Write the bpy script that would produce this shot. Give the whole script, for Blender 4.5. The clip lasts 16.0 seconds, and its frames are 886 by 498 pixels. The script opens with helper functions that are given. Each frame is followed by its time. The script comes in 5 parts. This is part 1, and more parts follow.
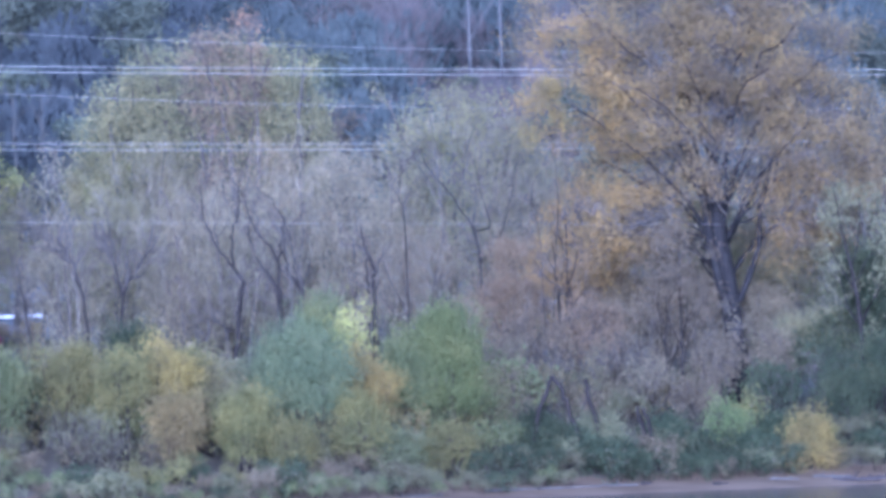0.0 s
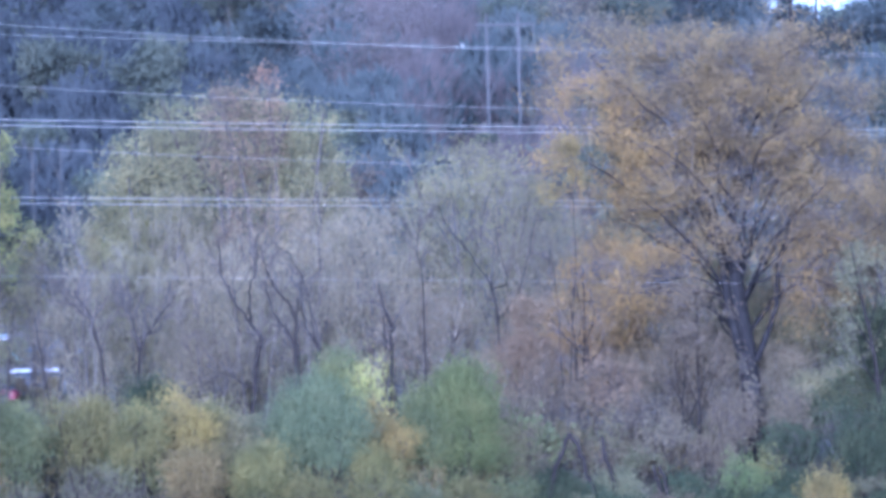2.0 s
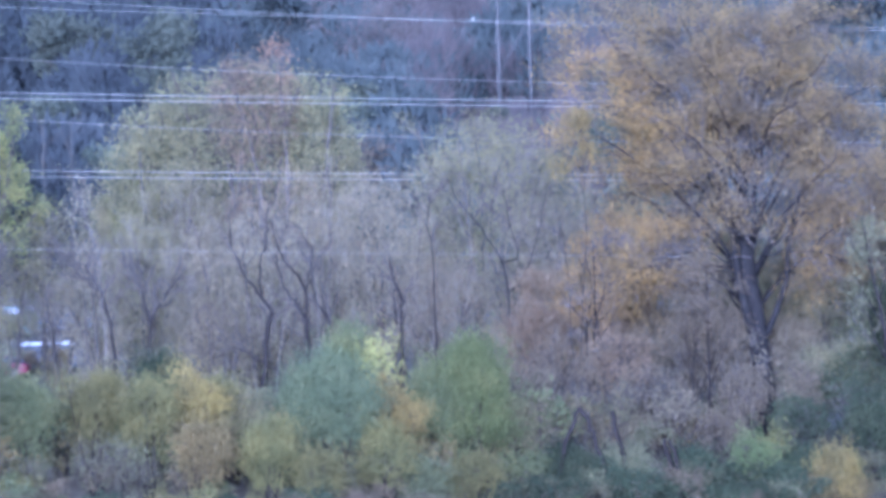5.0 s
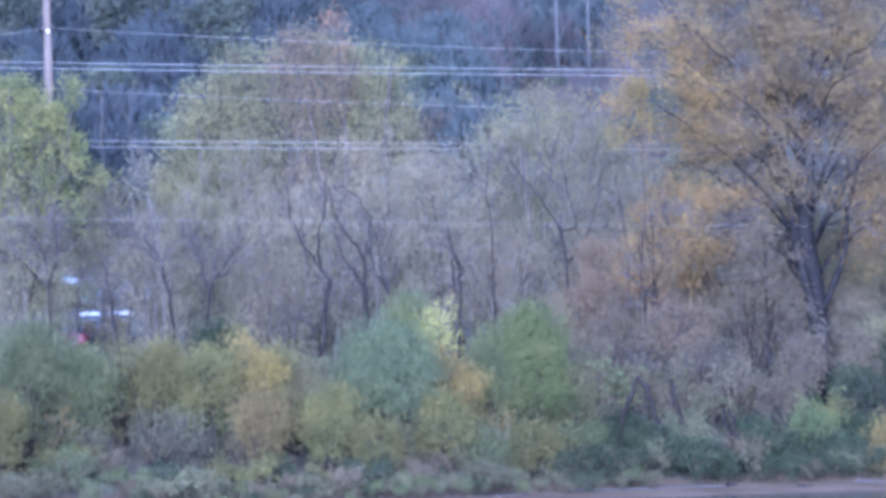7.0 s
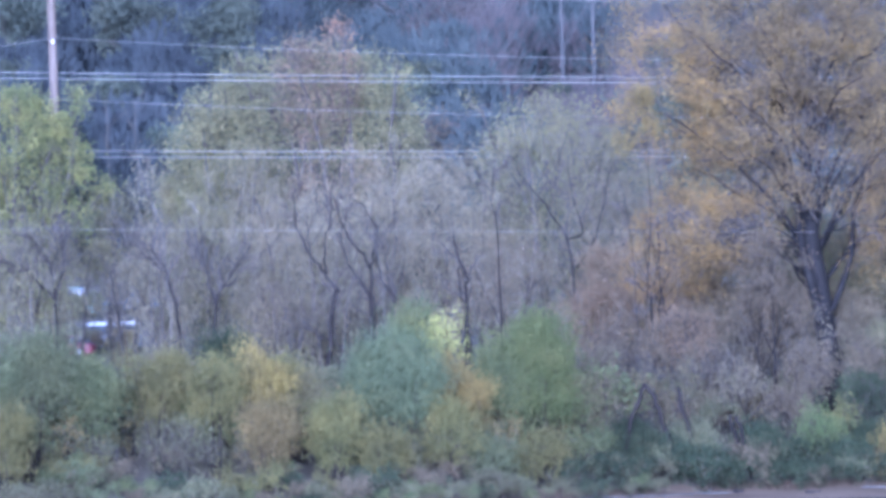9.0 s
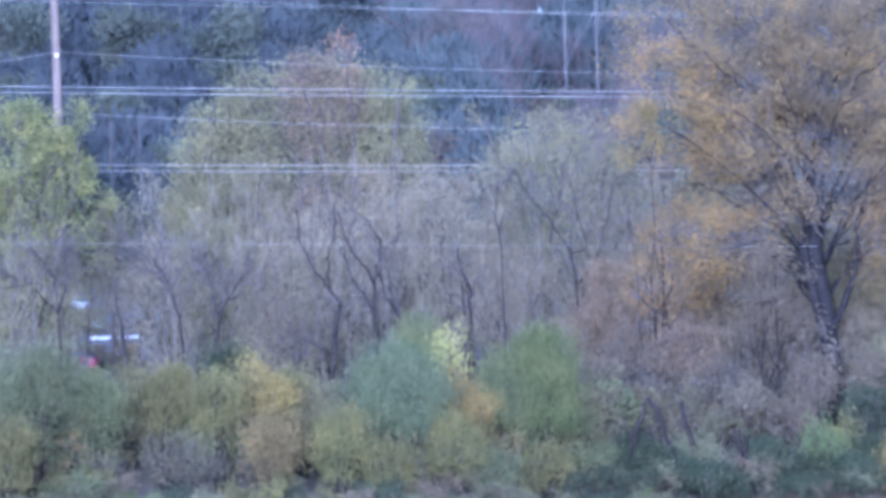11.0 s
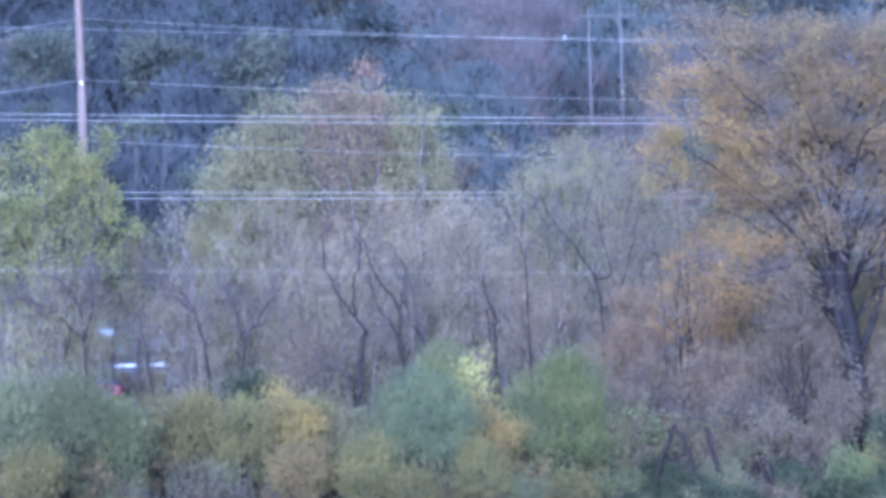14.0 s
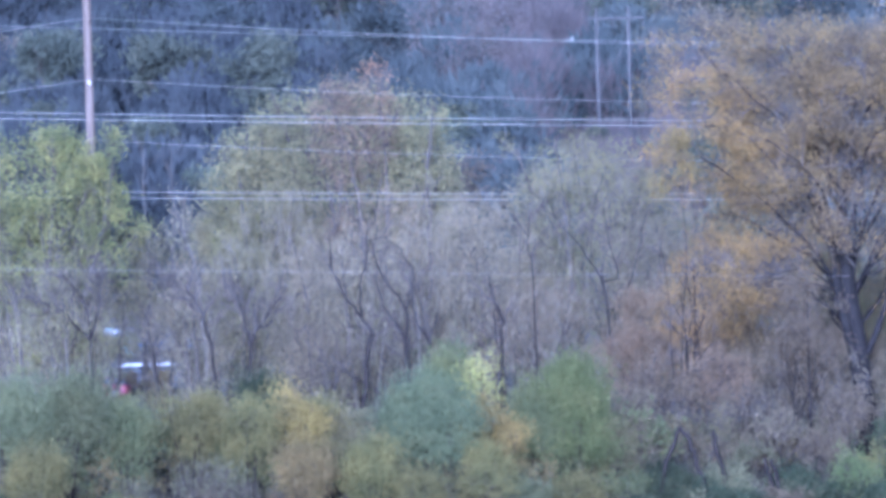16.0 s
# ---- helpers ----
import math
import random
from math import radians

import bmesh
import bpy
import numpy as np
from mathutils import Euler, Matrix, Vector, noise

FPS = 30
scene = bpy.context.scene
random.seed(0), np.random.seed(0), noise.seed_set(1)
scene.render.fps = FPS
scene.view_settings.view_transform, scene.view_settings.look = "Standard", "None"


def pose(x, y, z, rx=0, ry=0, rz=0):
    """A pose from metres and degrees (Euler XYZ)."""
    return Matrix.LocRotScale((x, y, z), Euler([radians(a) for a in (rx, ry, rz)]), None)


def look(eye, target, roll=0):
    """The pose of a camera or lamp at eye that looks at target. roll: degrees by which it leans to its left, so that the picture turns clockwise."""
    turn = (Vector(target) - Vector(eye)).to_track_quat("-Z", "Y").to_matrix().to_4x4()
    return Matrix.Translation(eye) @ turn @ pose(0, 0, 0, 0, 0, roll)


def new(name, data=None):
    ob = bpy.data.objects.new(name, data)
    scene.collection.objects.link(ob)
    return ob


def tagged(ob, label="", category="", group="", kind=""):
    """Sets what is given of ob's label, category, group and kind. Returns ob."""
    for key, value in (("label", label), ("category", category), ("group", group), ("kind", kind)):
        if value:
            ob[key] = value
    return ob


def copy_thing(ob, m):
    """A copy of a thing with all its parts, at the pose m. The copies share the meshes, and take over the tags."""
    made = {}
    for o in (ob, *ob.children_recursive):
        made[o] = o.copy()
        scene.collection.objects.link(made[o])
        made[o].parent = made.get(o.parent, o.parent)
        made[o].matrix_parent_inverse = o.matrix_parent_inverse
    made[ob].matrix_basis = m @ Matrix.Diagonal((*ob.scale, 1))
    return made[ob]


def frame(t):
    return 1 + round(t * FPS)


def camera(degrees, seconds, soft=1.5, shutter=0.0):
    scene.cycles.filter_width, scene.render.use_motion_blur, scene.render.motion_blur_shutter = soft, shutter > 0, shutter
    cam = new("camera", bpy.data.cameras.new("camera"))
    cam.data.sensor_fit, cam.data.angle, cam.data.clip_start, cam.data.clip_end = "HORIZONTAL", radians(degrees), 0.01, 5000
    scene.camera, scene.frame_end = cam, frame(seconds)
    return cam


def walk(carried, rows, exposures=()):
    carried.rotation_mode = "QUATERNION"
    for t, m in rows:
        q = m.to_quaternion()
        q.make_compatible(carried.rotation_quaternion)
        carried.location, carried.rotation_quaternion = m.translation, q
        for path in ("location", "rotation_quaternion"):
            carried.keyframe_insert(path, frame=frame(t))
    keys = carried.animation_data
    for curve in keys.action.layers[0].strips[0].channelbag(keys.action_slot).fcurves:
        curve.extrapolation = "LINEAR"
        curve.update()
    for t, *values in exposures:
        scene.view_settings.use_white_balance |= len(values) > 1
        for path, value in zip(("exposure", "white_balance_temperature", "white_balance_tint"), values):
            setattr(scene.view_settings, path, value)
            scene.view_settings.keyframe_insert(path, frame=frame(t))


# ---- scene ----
# ---- camera ----
EYE = 5.33
cam = camera(2 * math.degrees(math.atan(784 / 10230)), 16.0, soft=4.1)
# seconds, yaw, pitch, roll of a hand-held long lens on the near bank
TURNS = [
    (0.0, 0.0000, 1.4800, 1.700),
    (0.5, 0.0598, 1.7037, 1.581),
    (1.0, 0.0352, 1.8662, 1.377),
    (1.5, 0.1291, 1.9754, 1.388),
    (2.0, 0.1636, 2.0470, 1.286),
    (2.5, 0.1739, 2.1204, 1.209),
    (3.0, 0.1821, 2.1863, 1.278),
    (3.5, 0.1662, 2.1944, 1.208),
    (4.0, 0.1417, 2.0826, 1.198),
    (4.2, 0.1440, 2.0150, 1.200),
    (6.3, 0.6295, 1.5480, 1.270),
    (6.5, 0.6810, 1.5219, 1.276),
    (7.0, 0.8460, 1.4990, 1.281),
    (7.5, 0.9177, 1.5373, 1.246),
    (8.0, 0.9138, 1.5441, 1.330),
    (8.5, 0.8951, 1.5694, 1.497),
    (9.0, 0.9160, 1.5819, 1.599),
    (11.5, 0.9602, 1.7674, 1.576),
    (12.0, 1.0018, 1.8101, 1.603),
    (12.5, 1.0317, 1.8579, 1.551),
    (13.0, 1.0917, 1.9204, 1.533),
    (13.5, 1.1444, 1.9906, 1.625),
    (14.0, 1.2052, 1.9975, 1.674),
    (14.5, 1.2392, 2.0150, 1.666),
    (15.0, 1.2689, 1.9958, 1.482),
    (15.5, 1.2900, 1.9911, 1.379),
    (16.0, 1.2618, 2.0103, 1.369),
]
walk(cam, [(t, pose(0, 0, EYE, 90 + p, r, w)) for t, w, p, r in TURNS], exposures=[(0.0, 3.285, 4050, 33), (16.0, 3.285, 4050, 33)])

# ---- light: late, overcast afternoon ----
world = bpy.data.worlds.new("sky")
scene.world = world
world.use_nodes = True
wn = world.node_tree
sky = wn.nodes.new("ShaderNodeTexSky")
sky.sky_type, sky.sun_disc = "NISHITA", False
sky.sun_elevation, sky.sun_rotation = radians(5), radians(184)
sky.air_density, sky.dust_density, sky.ozone_density = 1.0, 2.5, 2.0
wn.nodes["Background"].inputs["Strength"].default_value = 0.10
veil = wn.nodes.new("ShaderNodeHueSaturation")
veil.inputs["Saturation"].default_value = 0.4
wn.links.new(sky.outputs["Color"], veil.inputs["Color"])
wn.links.new(veil.outputs["Color"], wn.nodes["Background"].inputs["Color"])
sun = new("sun", bpy.data.lights.new("sun", "SUN"))
sun.data.energy, sun.data.angle, sun.data.color = 1.35, radians(30), (1.0, 0.97, 0.94)
sun.matrix_world = look((-7, -100, 9), (0, 0, 0))


# ---- materials ----
def ramp_node(nt, stops):
    node = nt.nodes.new("ShaderNodeValToRGB")
    el = node.color_ramp.elements
    el[0].position, el[0].color = stops[0][0], (*stops[0][1], 1)
    el[1].position, el[1].color = stops[-1][0], (*stops[-1][1], 1)
    for p, c in stops[1:-1]:
        e = el.new(p)
        e.color = (*c, 1)
    return node


def base_mat(name, rough=0.8, spec=0.2, metal=0.0):
    m = bpy.data.materials.new(name)
    m.use_nodes = True
    b = m.node_tree.nodes["Principled BSDF"]
    b.inputs["Roughness"].default_value = rough
    b.inputs["Specular IOR Level"].default_value = spec
    b.inputs["Metallic"].default_value = metal
    return m, m.node_tree, b


def foliage(name, dark, mid, light, vary=0.12, grain=0.55):
    """Leaves: every leaf clump has its own tone, every plant its own shift, patches inside a crown differ."""
    m, nt, b = base_mat(name, 0.75, 0.1)
    L = nt.links.new
    geo, info = nt.nodes.new("ShaderNodeNewGeometry"), nt.nodes.new("ShaderNodeObjectInfo")
    co = nt.nodes.new("ShaderNodeTexCoord")
    patch = nt.nodes.new("ShaderNodeTexNoise")
    patch.inputs["Scale"].default_value, patch.inputs["Detail"].default_value = grain, 3
    L(co.outputs["Object"], patch.inputs["Vector"])
    mix = nt.nodes.new("ShaderNodeMath")
    mix.operation = "MULTIPLY_ADD"
    mix.inputs[1].default_value = 0.22
    L(geo.outputs["Random Per Island"], mix.inputs[0])
    sc = nt.nodes.new("ShaderNodeMath")
    sc.operation = "MULTIPLY_ADD"
    sc.inputs[1].default_value, sc.inputs[2].default_value = 2.0, -0.61
    L(patch.outputs["Fac"], sc.inputs[0])
    L(sc.outputs[0], mix.inputs[2])
    ramp = ramp_node(nt, [(0.05, dark), (0.5, mid), (0.95, light)])
    L(mix.outputs[0], ramp.inputs["Fac"])
    hsv = nt.nodes.new("ShaderNodeHueSaturation")
    val = nt.nodes.new("ShaderNodeMapRange")
    val.inputs["To Min"].default_value, val.inputs["To Max"].default_value = 1 - vary, 1 + vary
    L(info.outputs["Random"], val.inputs["Value"])
    L(val.outputs["Result"], hsv.inputs["Value"])
    hue = nt.nodes.new("ShaderNodeMapRange")
    hue.inputs["To Min"].default_value, hue.inputs["To Max"].default_value = 0.5 - 0.06 * vary, 0.5 + 0.06 * vary
    L(info.outputs["Random"], hue.inputs["Value"])
    L(hue.outputs["Result"], hsv.inputs["Hue"])
    L(ramp.outputs["Color"], hsv.inputs["Color"])
    L(hsv.outputs["Color"], b.inputs["Base Color"])
    tr = nt.nodes.new("ShaderNodeBsdfTranslucent")
    L(hsv.outputs["Color"], tr.inputs["Color"])
    ms = nt.nodes.new("ShaderNodeMixShader")
    ms.inputs["Fac"].default_value = 0.48
    out = nt.nodes["Material Output"]
    L(b.outputs[0], ms.inputs[1])
    L(tr.outputs[0], ms.inputs[2])
    L(ms.outputs[0], out.inputs["Surface"])
    return m


def mottled(name, stops, scale, rough=0.9, spec=0.05, stretch=(1, 1, 1), bump=0.3, fine=6.0):
    """Two scales of noise through a colour ramp, with relief."""
    m, nt, b = base_mat(name, rough, spec)
    L = nt.links.new
    co, mp = nt.nodes.new("ShaderNodeTexCoord"), nt.nodes.new("ShaderNodeMapping")
    mp.inputs["Scale"].default_value = stretch
    L(co.outputs["Object"], mp.inputs["Vector"])
    big, small = nt.nodes.new("ShaderNodeTexNoise"), nt.nodes.new("ShaderNodeTexNoise")
    big.inputs["Scale"].default_value, small.inputs["Scale"].default_value = scale, scale * fine
    big.inputs["Detail"].default_value = small.inputs["Detail"].default_value = 4
    L(mp.outputs[0], big.inputs["Vector"])
    L(mp.outputs[0], small.inputs["Vector"])
    mx = nt.nodes.new("ShaderNodeMath")
    mx.operation = "ADD"
    hv = nt.nodes.new("ShaderNodeMath")
    hv.operation = "MULTIPLY"
    hv.inputs[1].default_value = 0.5
    L(big.outputs["Fac"], mx.inputs[0])
    L(small.outputs["Fac"], mx.inputs[1])
    L(mx.outputs[0], hv.inputs[0])
    ramp = ramp_node(nt, stops)
    L(hv.outputs[0], ramp.inputs["Fac"])
    L(ramp.outputs["Color"], b.inputs["Base Color"])
    bp = nt.nodes.new("ShaderNodeBump")
    bp.inputs["Strength"].default_value = bump
    L(small.outputs["Fac"], bp.inputs["Height"])
    L(bp.outputs["Normal"], b.inputs["Normal"])
    return m


LEAF = {
    "willow": foliage("willow_leaf", (0.115, 0.136, 0.059), (0.167, 0.176, 0.072), (0.241, 0.231, 0.083)),
    "olive": foliage("olive_leaf", (0.139, 0.135, 0.054), (0.195, 0.177, 0.062), (0.274, 0.235, 0.076)),
    "yellow": foliage("yellow_leaf", (0.180, 0.146, 0.058), (0.260, 0.203, 0.066), (0.400, 0.292, 0.077)),
    "lemon": foliage("lemon_leaf", (0.29, 0.275, 0.07), (0.43, 0.405, 0.10), (0.56, 0.52, 0.14)),
    "lemon_green": foliage("yellow_green_leaf", (0.138, 0.148, 0.054), (0.224, 0.221, 0.070), (0.342, 0.313, 0.090)),
    "bluegreen": foliage("blue_green_leaf", (0.116, 0.133, 0.066), (0.150, 0.167, 0.078), (0.196, 0.204, 0.089)),
    "teal": foliage("grey_green_leaf", (0.133, 0.144, 0.069), (0.169, 0.180, 0.081), (0.216, 0.216, 0.092)),
    "green": foliage("fresh_green_leaf", (0.118, 0.142, 0.052), (0.164, 0.183, 0.063), (0.240, 0.246, 0.083)),
    "dark": foliage("dark_green_leaf", (0.050, 0.062, 0.034), (0.074, 0.088, 0.044), (0.118, 0.130, 0.062)),
    "tan": foliage("tan_leaf", (0.160, 0.128, 0.056), (0.230, 0.180, 0.071), (0.320, 0.250, 0.090)),
    "oak": foliage("golden_brown_leaf", (0.136, 0.110, 0.068), (0.225, 0.168, 0.076), (0.390, 0.275, 0.085)),
    "gold": foliage("orange_gold_leaf", (0.189, 0.135, 0.061), (0.284, 0.190, 0.067), (0.452, 0.290, 0.077)),
    "sage": foliage("faded_sage_leaf", (0.165, 0.155, 0.075), (0.230, 0.210, 0.092), (0.305, 0.270, 0.110)),
    "rust": foliage("withered_brown_leaf", (0.210, 0.180, 0.100), (0.272, 0.231, 0.128), (0.330, 0.279, 0.153)),
    "brown": foliage("dead_brown_leaf", (0.14, 0.115, 0.07), (0.19, 0.155, 0.09), (0.25, 0.20, 0.112)),
    "dull": foliage("faded_olive_leaf", (0.160, 0.146, 0.074), (0.220, 0.194, 0.092), (0.290, 0.250, 0.110)),
    "pink": foliage("faded_russet_leaf", (0.19, 0.143, 0.083), (0.255, 0.190, 0.103), (0.32, 0.238, 0.124)),
    "orange": foliage("orange_leaf", (0.24, 0.148, 0.085), (0.33, 0.195, 0.102), (0.42, 0.245, 0.122)),
    # hillside greens: bluish haze of distance mixed into the leaf colours
    "hill": foliage("hillside_hazed_leaf", (0.052, 0.061, 0.056), (0.068, 0.078, 0.069), (0.092, 0.101, 0.084), 0.25, 0.12),
    "hillgreen": foliage("hillside_hazed_green_leaf", (0.082, 0.092, 0.066), (0.106, 0.116, 0.078), (0.14, 0.147, 0.094), 0.22, 0.12),
    # the hill leaf again, shade and blue haze put into its colour
    "hilldark": foliage("hillside_shade_tinted_leaf", (0.038, 0.043, 0.043), (0.048, 0.054, 0.052), (0.066, 0.072, 0.068), 0.2, 0.12),
    "hillmauve": foliage("hillside_bare_twig", (0.095, 0.084, 0.076), (0.134, 0.115, 0.100), (0.185, 0.150, 0.122), 0.25, 0.12),
    "hilltan": foliage("hillside_tan_leaf", (0.145, 0.122, 0.076), (0.19, 0.16, 0.098), (0.24, 0.20, 0.12), 0.2, 0.12),
    "scrub": foliage("undergrowth_leaf", (0.128, 0.122, 0.065), (0.170, 0.160, 0.081), (0.225, 0.205, 0.099), 0.2),
}
BARK = mottled("grey_brown_bark", [(0.3, (0.055, 0.048, 0.037)), (0.55, (0.09, 0.078, 0.061)), (0.75, (0.13, 0.112, 0.09))], 3.0, stretch=(1, 1, 0.25))
DARKBARK = mottled("dark_bark", [(0.3, (0.013, 0.011, 0.009)), (0.55, (0.026, 0.022, 0.018)), (0.75, (0.048, 0.04, 0.033))], 3.0, stretch=(1, 1, 0.25))
OAKBARK = mottled("grey_slate_bark", [(0.3, (0.011, 0.010, 0.009)), (0.55, (0.021, 0.019, 0.017)), (0.75, (0.038, 0.035, 0.03))], 1.6, stretch=(1, 1, 0.2), bump=0.6)
PALEBARK = mottled("pale_bleached_bark", [(0.3, (0.072, 0.064, 0.05)), (0.5, (0.10, 0.09, 0.07)), (0.7, (0.135, 0.122, 0.097))], 2.5, stretch=(1, 1, 0.4))
TWIG = mottled("mauve_grey_twig", [(0.3, (0.125, 0.108, 0.074)), (0.5, (0.20, 0.176, 0.121)), (0.7, (0.28, 0.248, 0.172))], 0.4)
OAKTWIG = mottled("brown_grey_twig", [(0.3, (0.070, 0.061, 0.047)), (0.5, (0.105, 0.091, 0.071)), (0.7, (0.148, 0.128, 0.102))], 0.8)
GROUND = mottled("bank_soil_and_sand", [(0.3, (0.075, 0.066, 0.046)), (0.5, (0.12, 0.104, 0.072)), (0.7, (0.17, 0.147, 0.104))], 0.35, bump=0.6)


def sandy_shore():
    """Sand where the beach mask says so, with a ragged edge against the soil."""
    nt = GROUND.node_tree
    L = nt.links.new
    att = nt.nodes.new("ShaderNodeAttribute")
    att.attribute_name = "sand"
    co, rag, tone = nt.nodes.new("ShaderNodeTexCoord"), nt.nodes.new("ShaderNodeTexNoise"), nt.nodes.new("ShaderNodeTexNoise")
    rag.inputs["Scale"].default_value, tone.inputs["Scale"].default_value = 0.9, 0.45
    rag.inputs["Detail"].default_value = tone.inputs["Detail"].default_value = 6
    mp = nt.nodes.new("ShaderNodeMapping")
    mp.inputs["Scale"].default_value = (0.35, 1.0, 1.0)
    L(co.outputs["Object"], rag.inputs["Vector"])
    L(co.outputs["Object"], mp.inputs["Vector"])
    L(mp.outputs[0], tone.inputs["Vector"])
    add = nt.nodes.new("ShaderNodeMath")
    add.operation = "ADD"
    L(att.outputs["Fac"], add.inputs[0])
    L(rag.outputs["Fac"], add.inputs[1])
    edge = nt.nodes.new("ShaderNodeMapRange")
    edge.inputs["From Min"].default_value, edge.inputs["From Max"].default_value = 0.9, 1.1
    L(add.outputs[0], edge.inputs["Value"])
    sand = ramp_node(nt, [(0.3, (0.116, 0.083, 0.050)), (0.5, (0.158, 0.115, 0.071)), (0.7, (0.207, 0.152, 0.096))])
    L(tone.outputs["Fac"], sand.inputs["Fac"])
    b = nt.nodes["Principled BSDF"]
    soil = b.inputs["Base Color"].links[0].from_socket
    mix = nt.nodes.new("ShaderNodeMix")
    mix.data_type = "RGBA"
    L(edge.outputs["Result"], mix.inputs["Factor"])
    L(soil, mix.inputs["A"])
    L(sand.outputs["Color"], mix.inputs["B"])
    L(mix.outputs["Result"], b.inputs["Base Color"])


sandy_shore()


# ---- the lie of the land ----
def smooth(a, b, t):
    t = min(max((t - a) / (b - a), 0.0), 1.0)
    return t * t * (3 - 2 * t)


def lerp_list(pairs, v):
    if v <= pairs[0][0]:
        return pairs[0][1]
    for (a, p), (b, q) in zip(pairs, pairs[1:]):
        if v <= b:
            return p + (q - p) * (v - a) / (b - a)
    return pairs[-1][1]


def bank_line(x):
    """Where the beach ends and the growth on the bank begins."""
    return 304 + 0.72 * max(-60, min(60, x)) + 1.2 * math.sin(x * 0.21) + 0.7 * math.sin(x * 0.57 + 1)


BANK = [(-60, -3.0), (-12, -0.9), (-6.0, 0.0), (0, 0.54), (5, 2.05), (14, 4.1), (30, 5.0), (60, 5.6)]
INLAND = [(366, 5.6), (395, 8.6), (415, 10.8), (470, 13.6), (560, 21), (640, 30), (730, 41), (860, 60), (960, 80), (1080, 98), (1400, 95), (4000, 90)]


def land(x, y):
    if y < 25:
        return 3.7 - 4.7 * smooth(4, 25, y)
    s = y - bank_line(x)
    if y < 150:
        return -1.5
    rough = 0.05 * math.sin(x * 1.3 + y * 0.4) + 0.05 * math.sin(x * 0.37 - y * 0.9)
    low = lerp_list(BANK, s)
    high = lerp_list(INLAND, y) + 4.0 * smooth(560, 900, y) * math.sin(x * 0.028 + 2.3) - 17.0 * smooth(800, 930, y) * smooth(50, 60, x)
    k = smooth(35, 75, s)
    return low * (1 - k) + max(high, 5.0) * k + rough * smooth(-14, -4, s)


# ---- builders ----
def link(name, me, mat, parent=None, label=""):
    me.materials.append(mat)
    ob = new(name, me)
    ob.parent = parent
    if label:
        ob["label"] = label
    return ob


def mesh_of(name, verts, faces, flat=False):
    me = bpy.data.meshes.new(name)
    me.from_pydata(verts.tolist() if hasattr(verts, "tolist") else verts, [], faces.tolist() if hasattr(faces, "tolist") else faces)
    me.polygons.foreach_set("use_smooth", [not flat] * len(me.polygons))
    return me


def part(name, bm, mat, parent=None, label=""):
    me = bpy.data.meshes.new(name)
    bm.to_mesh(me)
    bm.free()
    return link(name, me, mat, parent, label)


def empty(name, x, y, z):
    ob = new(name)
    ob.location = (x, y, z)
    return ob


def unit(a):
    return a / np.maximum(np.linalg.norm(a, axis=-1, keepdims=True), 1e-9)


def tubes(groups, sides_of):
    """Tapered tubes round groups of polylines. groups: (points N x K x 3, radii N x K)."""
    V, F, base = [], [], 0
    for (P, R), n in zip(groups, sides_of):
        N, K, _ = P.shape
        if N == 0:
            continue
        d = unit(np.gradient(P, axis=1))
        ref = np.where(np.abs(d[..., 2:3]) > 0.8, np.array([1.0, 0.2, 0]), np.array([0.1, 0.1, 1.0]))
        a = unit(np.cross(d, ref))
        b = np.cross(d, a)
        th = np.arange(n) * 2 * math.pi / n
        ring = a[:, :, None] * np.cos(th)[:, None] + b[:, :, None] * np.sin(th)[:, None]
        v = P[:, :, None] + ring * R[:, :, None, None]
        V.append(v.reshape(-1, 3))
        idx = base + np.arange(N * K * n).reshape(N, K, n)
        f = np.stack([idx[:, :-1], np.roll(idx[:, :-1], -1, 2), np.roll(idx[:, 1:], -1, 2), idx[:, 1:]], -1)
        F.append(f.reshape(-1, 4))
        base += N * K * n
    return np.concatenate(V), np.concatenate(F)


def cones(P0, P1, R):
    """The finest twigs: three-sided tapering spikes."""
    N = len(P0)
    d = unit(P1 - P0)
    ref = np.where(np.abs(d[:, 2:3]) > 0.8, np.array([1.0, 0.2, 0]), np.array([0.1, 0.1, 1.0]))
    a = unit(np.cross(d, ref))
    b = np.cross(d, a)
    ring = [P0 + (a * math.cos(t) + b * math.sin(t)) * R[:, None] for t in (0, 2.094, 4.189)]
    V = np.stack(ring + [P1], 1).reshape(-1, 3)
    i = np.arange(N)[:, None] * 4
    F = np.concatenate([i + np.array([[0, 1, 3]]), i + np.array([[1, 2, 3]]), i + np.array([[2, 0, 3]])])
    return V, F


def leaves(C, D, length, width, rng, facing=None):
    """A folded leaf blade (or tuft of leaves) at each centre C along D."""
    N = len(C)
    D = unit(D)
    face = rng.normal(size=(N, 3))
    if facing is not None:
        face = facing + 0.45 * face
    side = unit(np.cross(D, face))
    nrm = np.cross(D, side)
    L = (length * rng.uniform(0.6, 1.4, N))[:, None]
    W = (width * rng.uniform(0.6, 1.4, N))[:, None]
    bend = nrm * W * rng.uniform(-0.5, 0.5, (N, 1))
    V = np.stack([C - D * L * 0.5, C + side * W * 0.5 + bend, C + D * L * 0.5, C - side * W * 0.5 + bend], 1)
    return V.reshape(-1, 3), np.arange(4 * N).reshape(-1, 4)


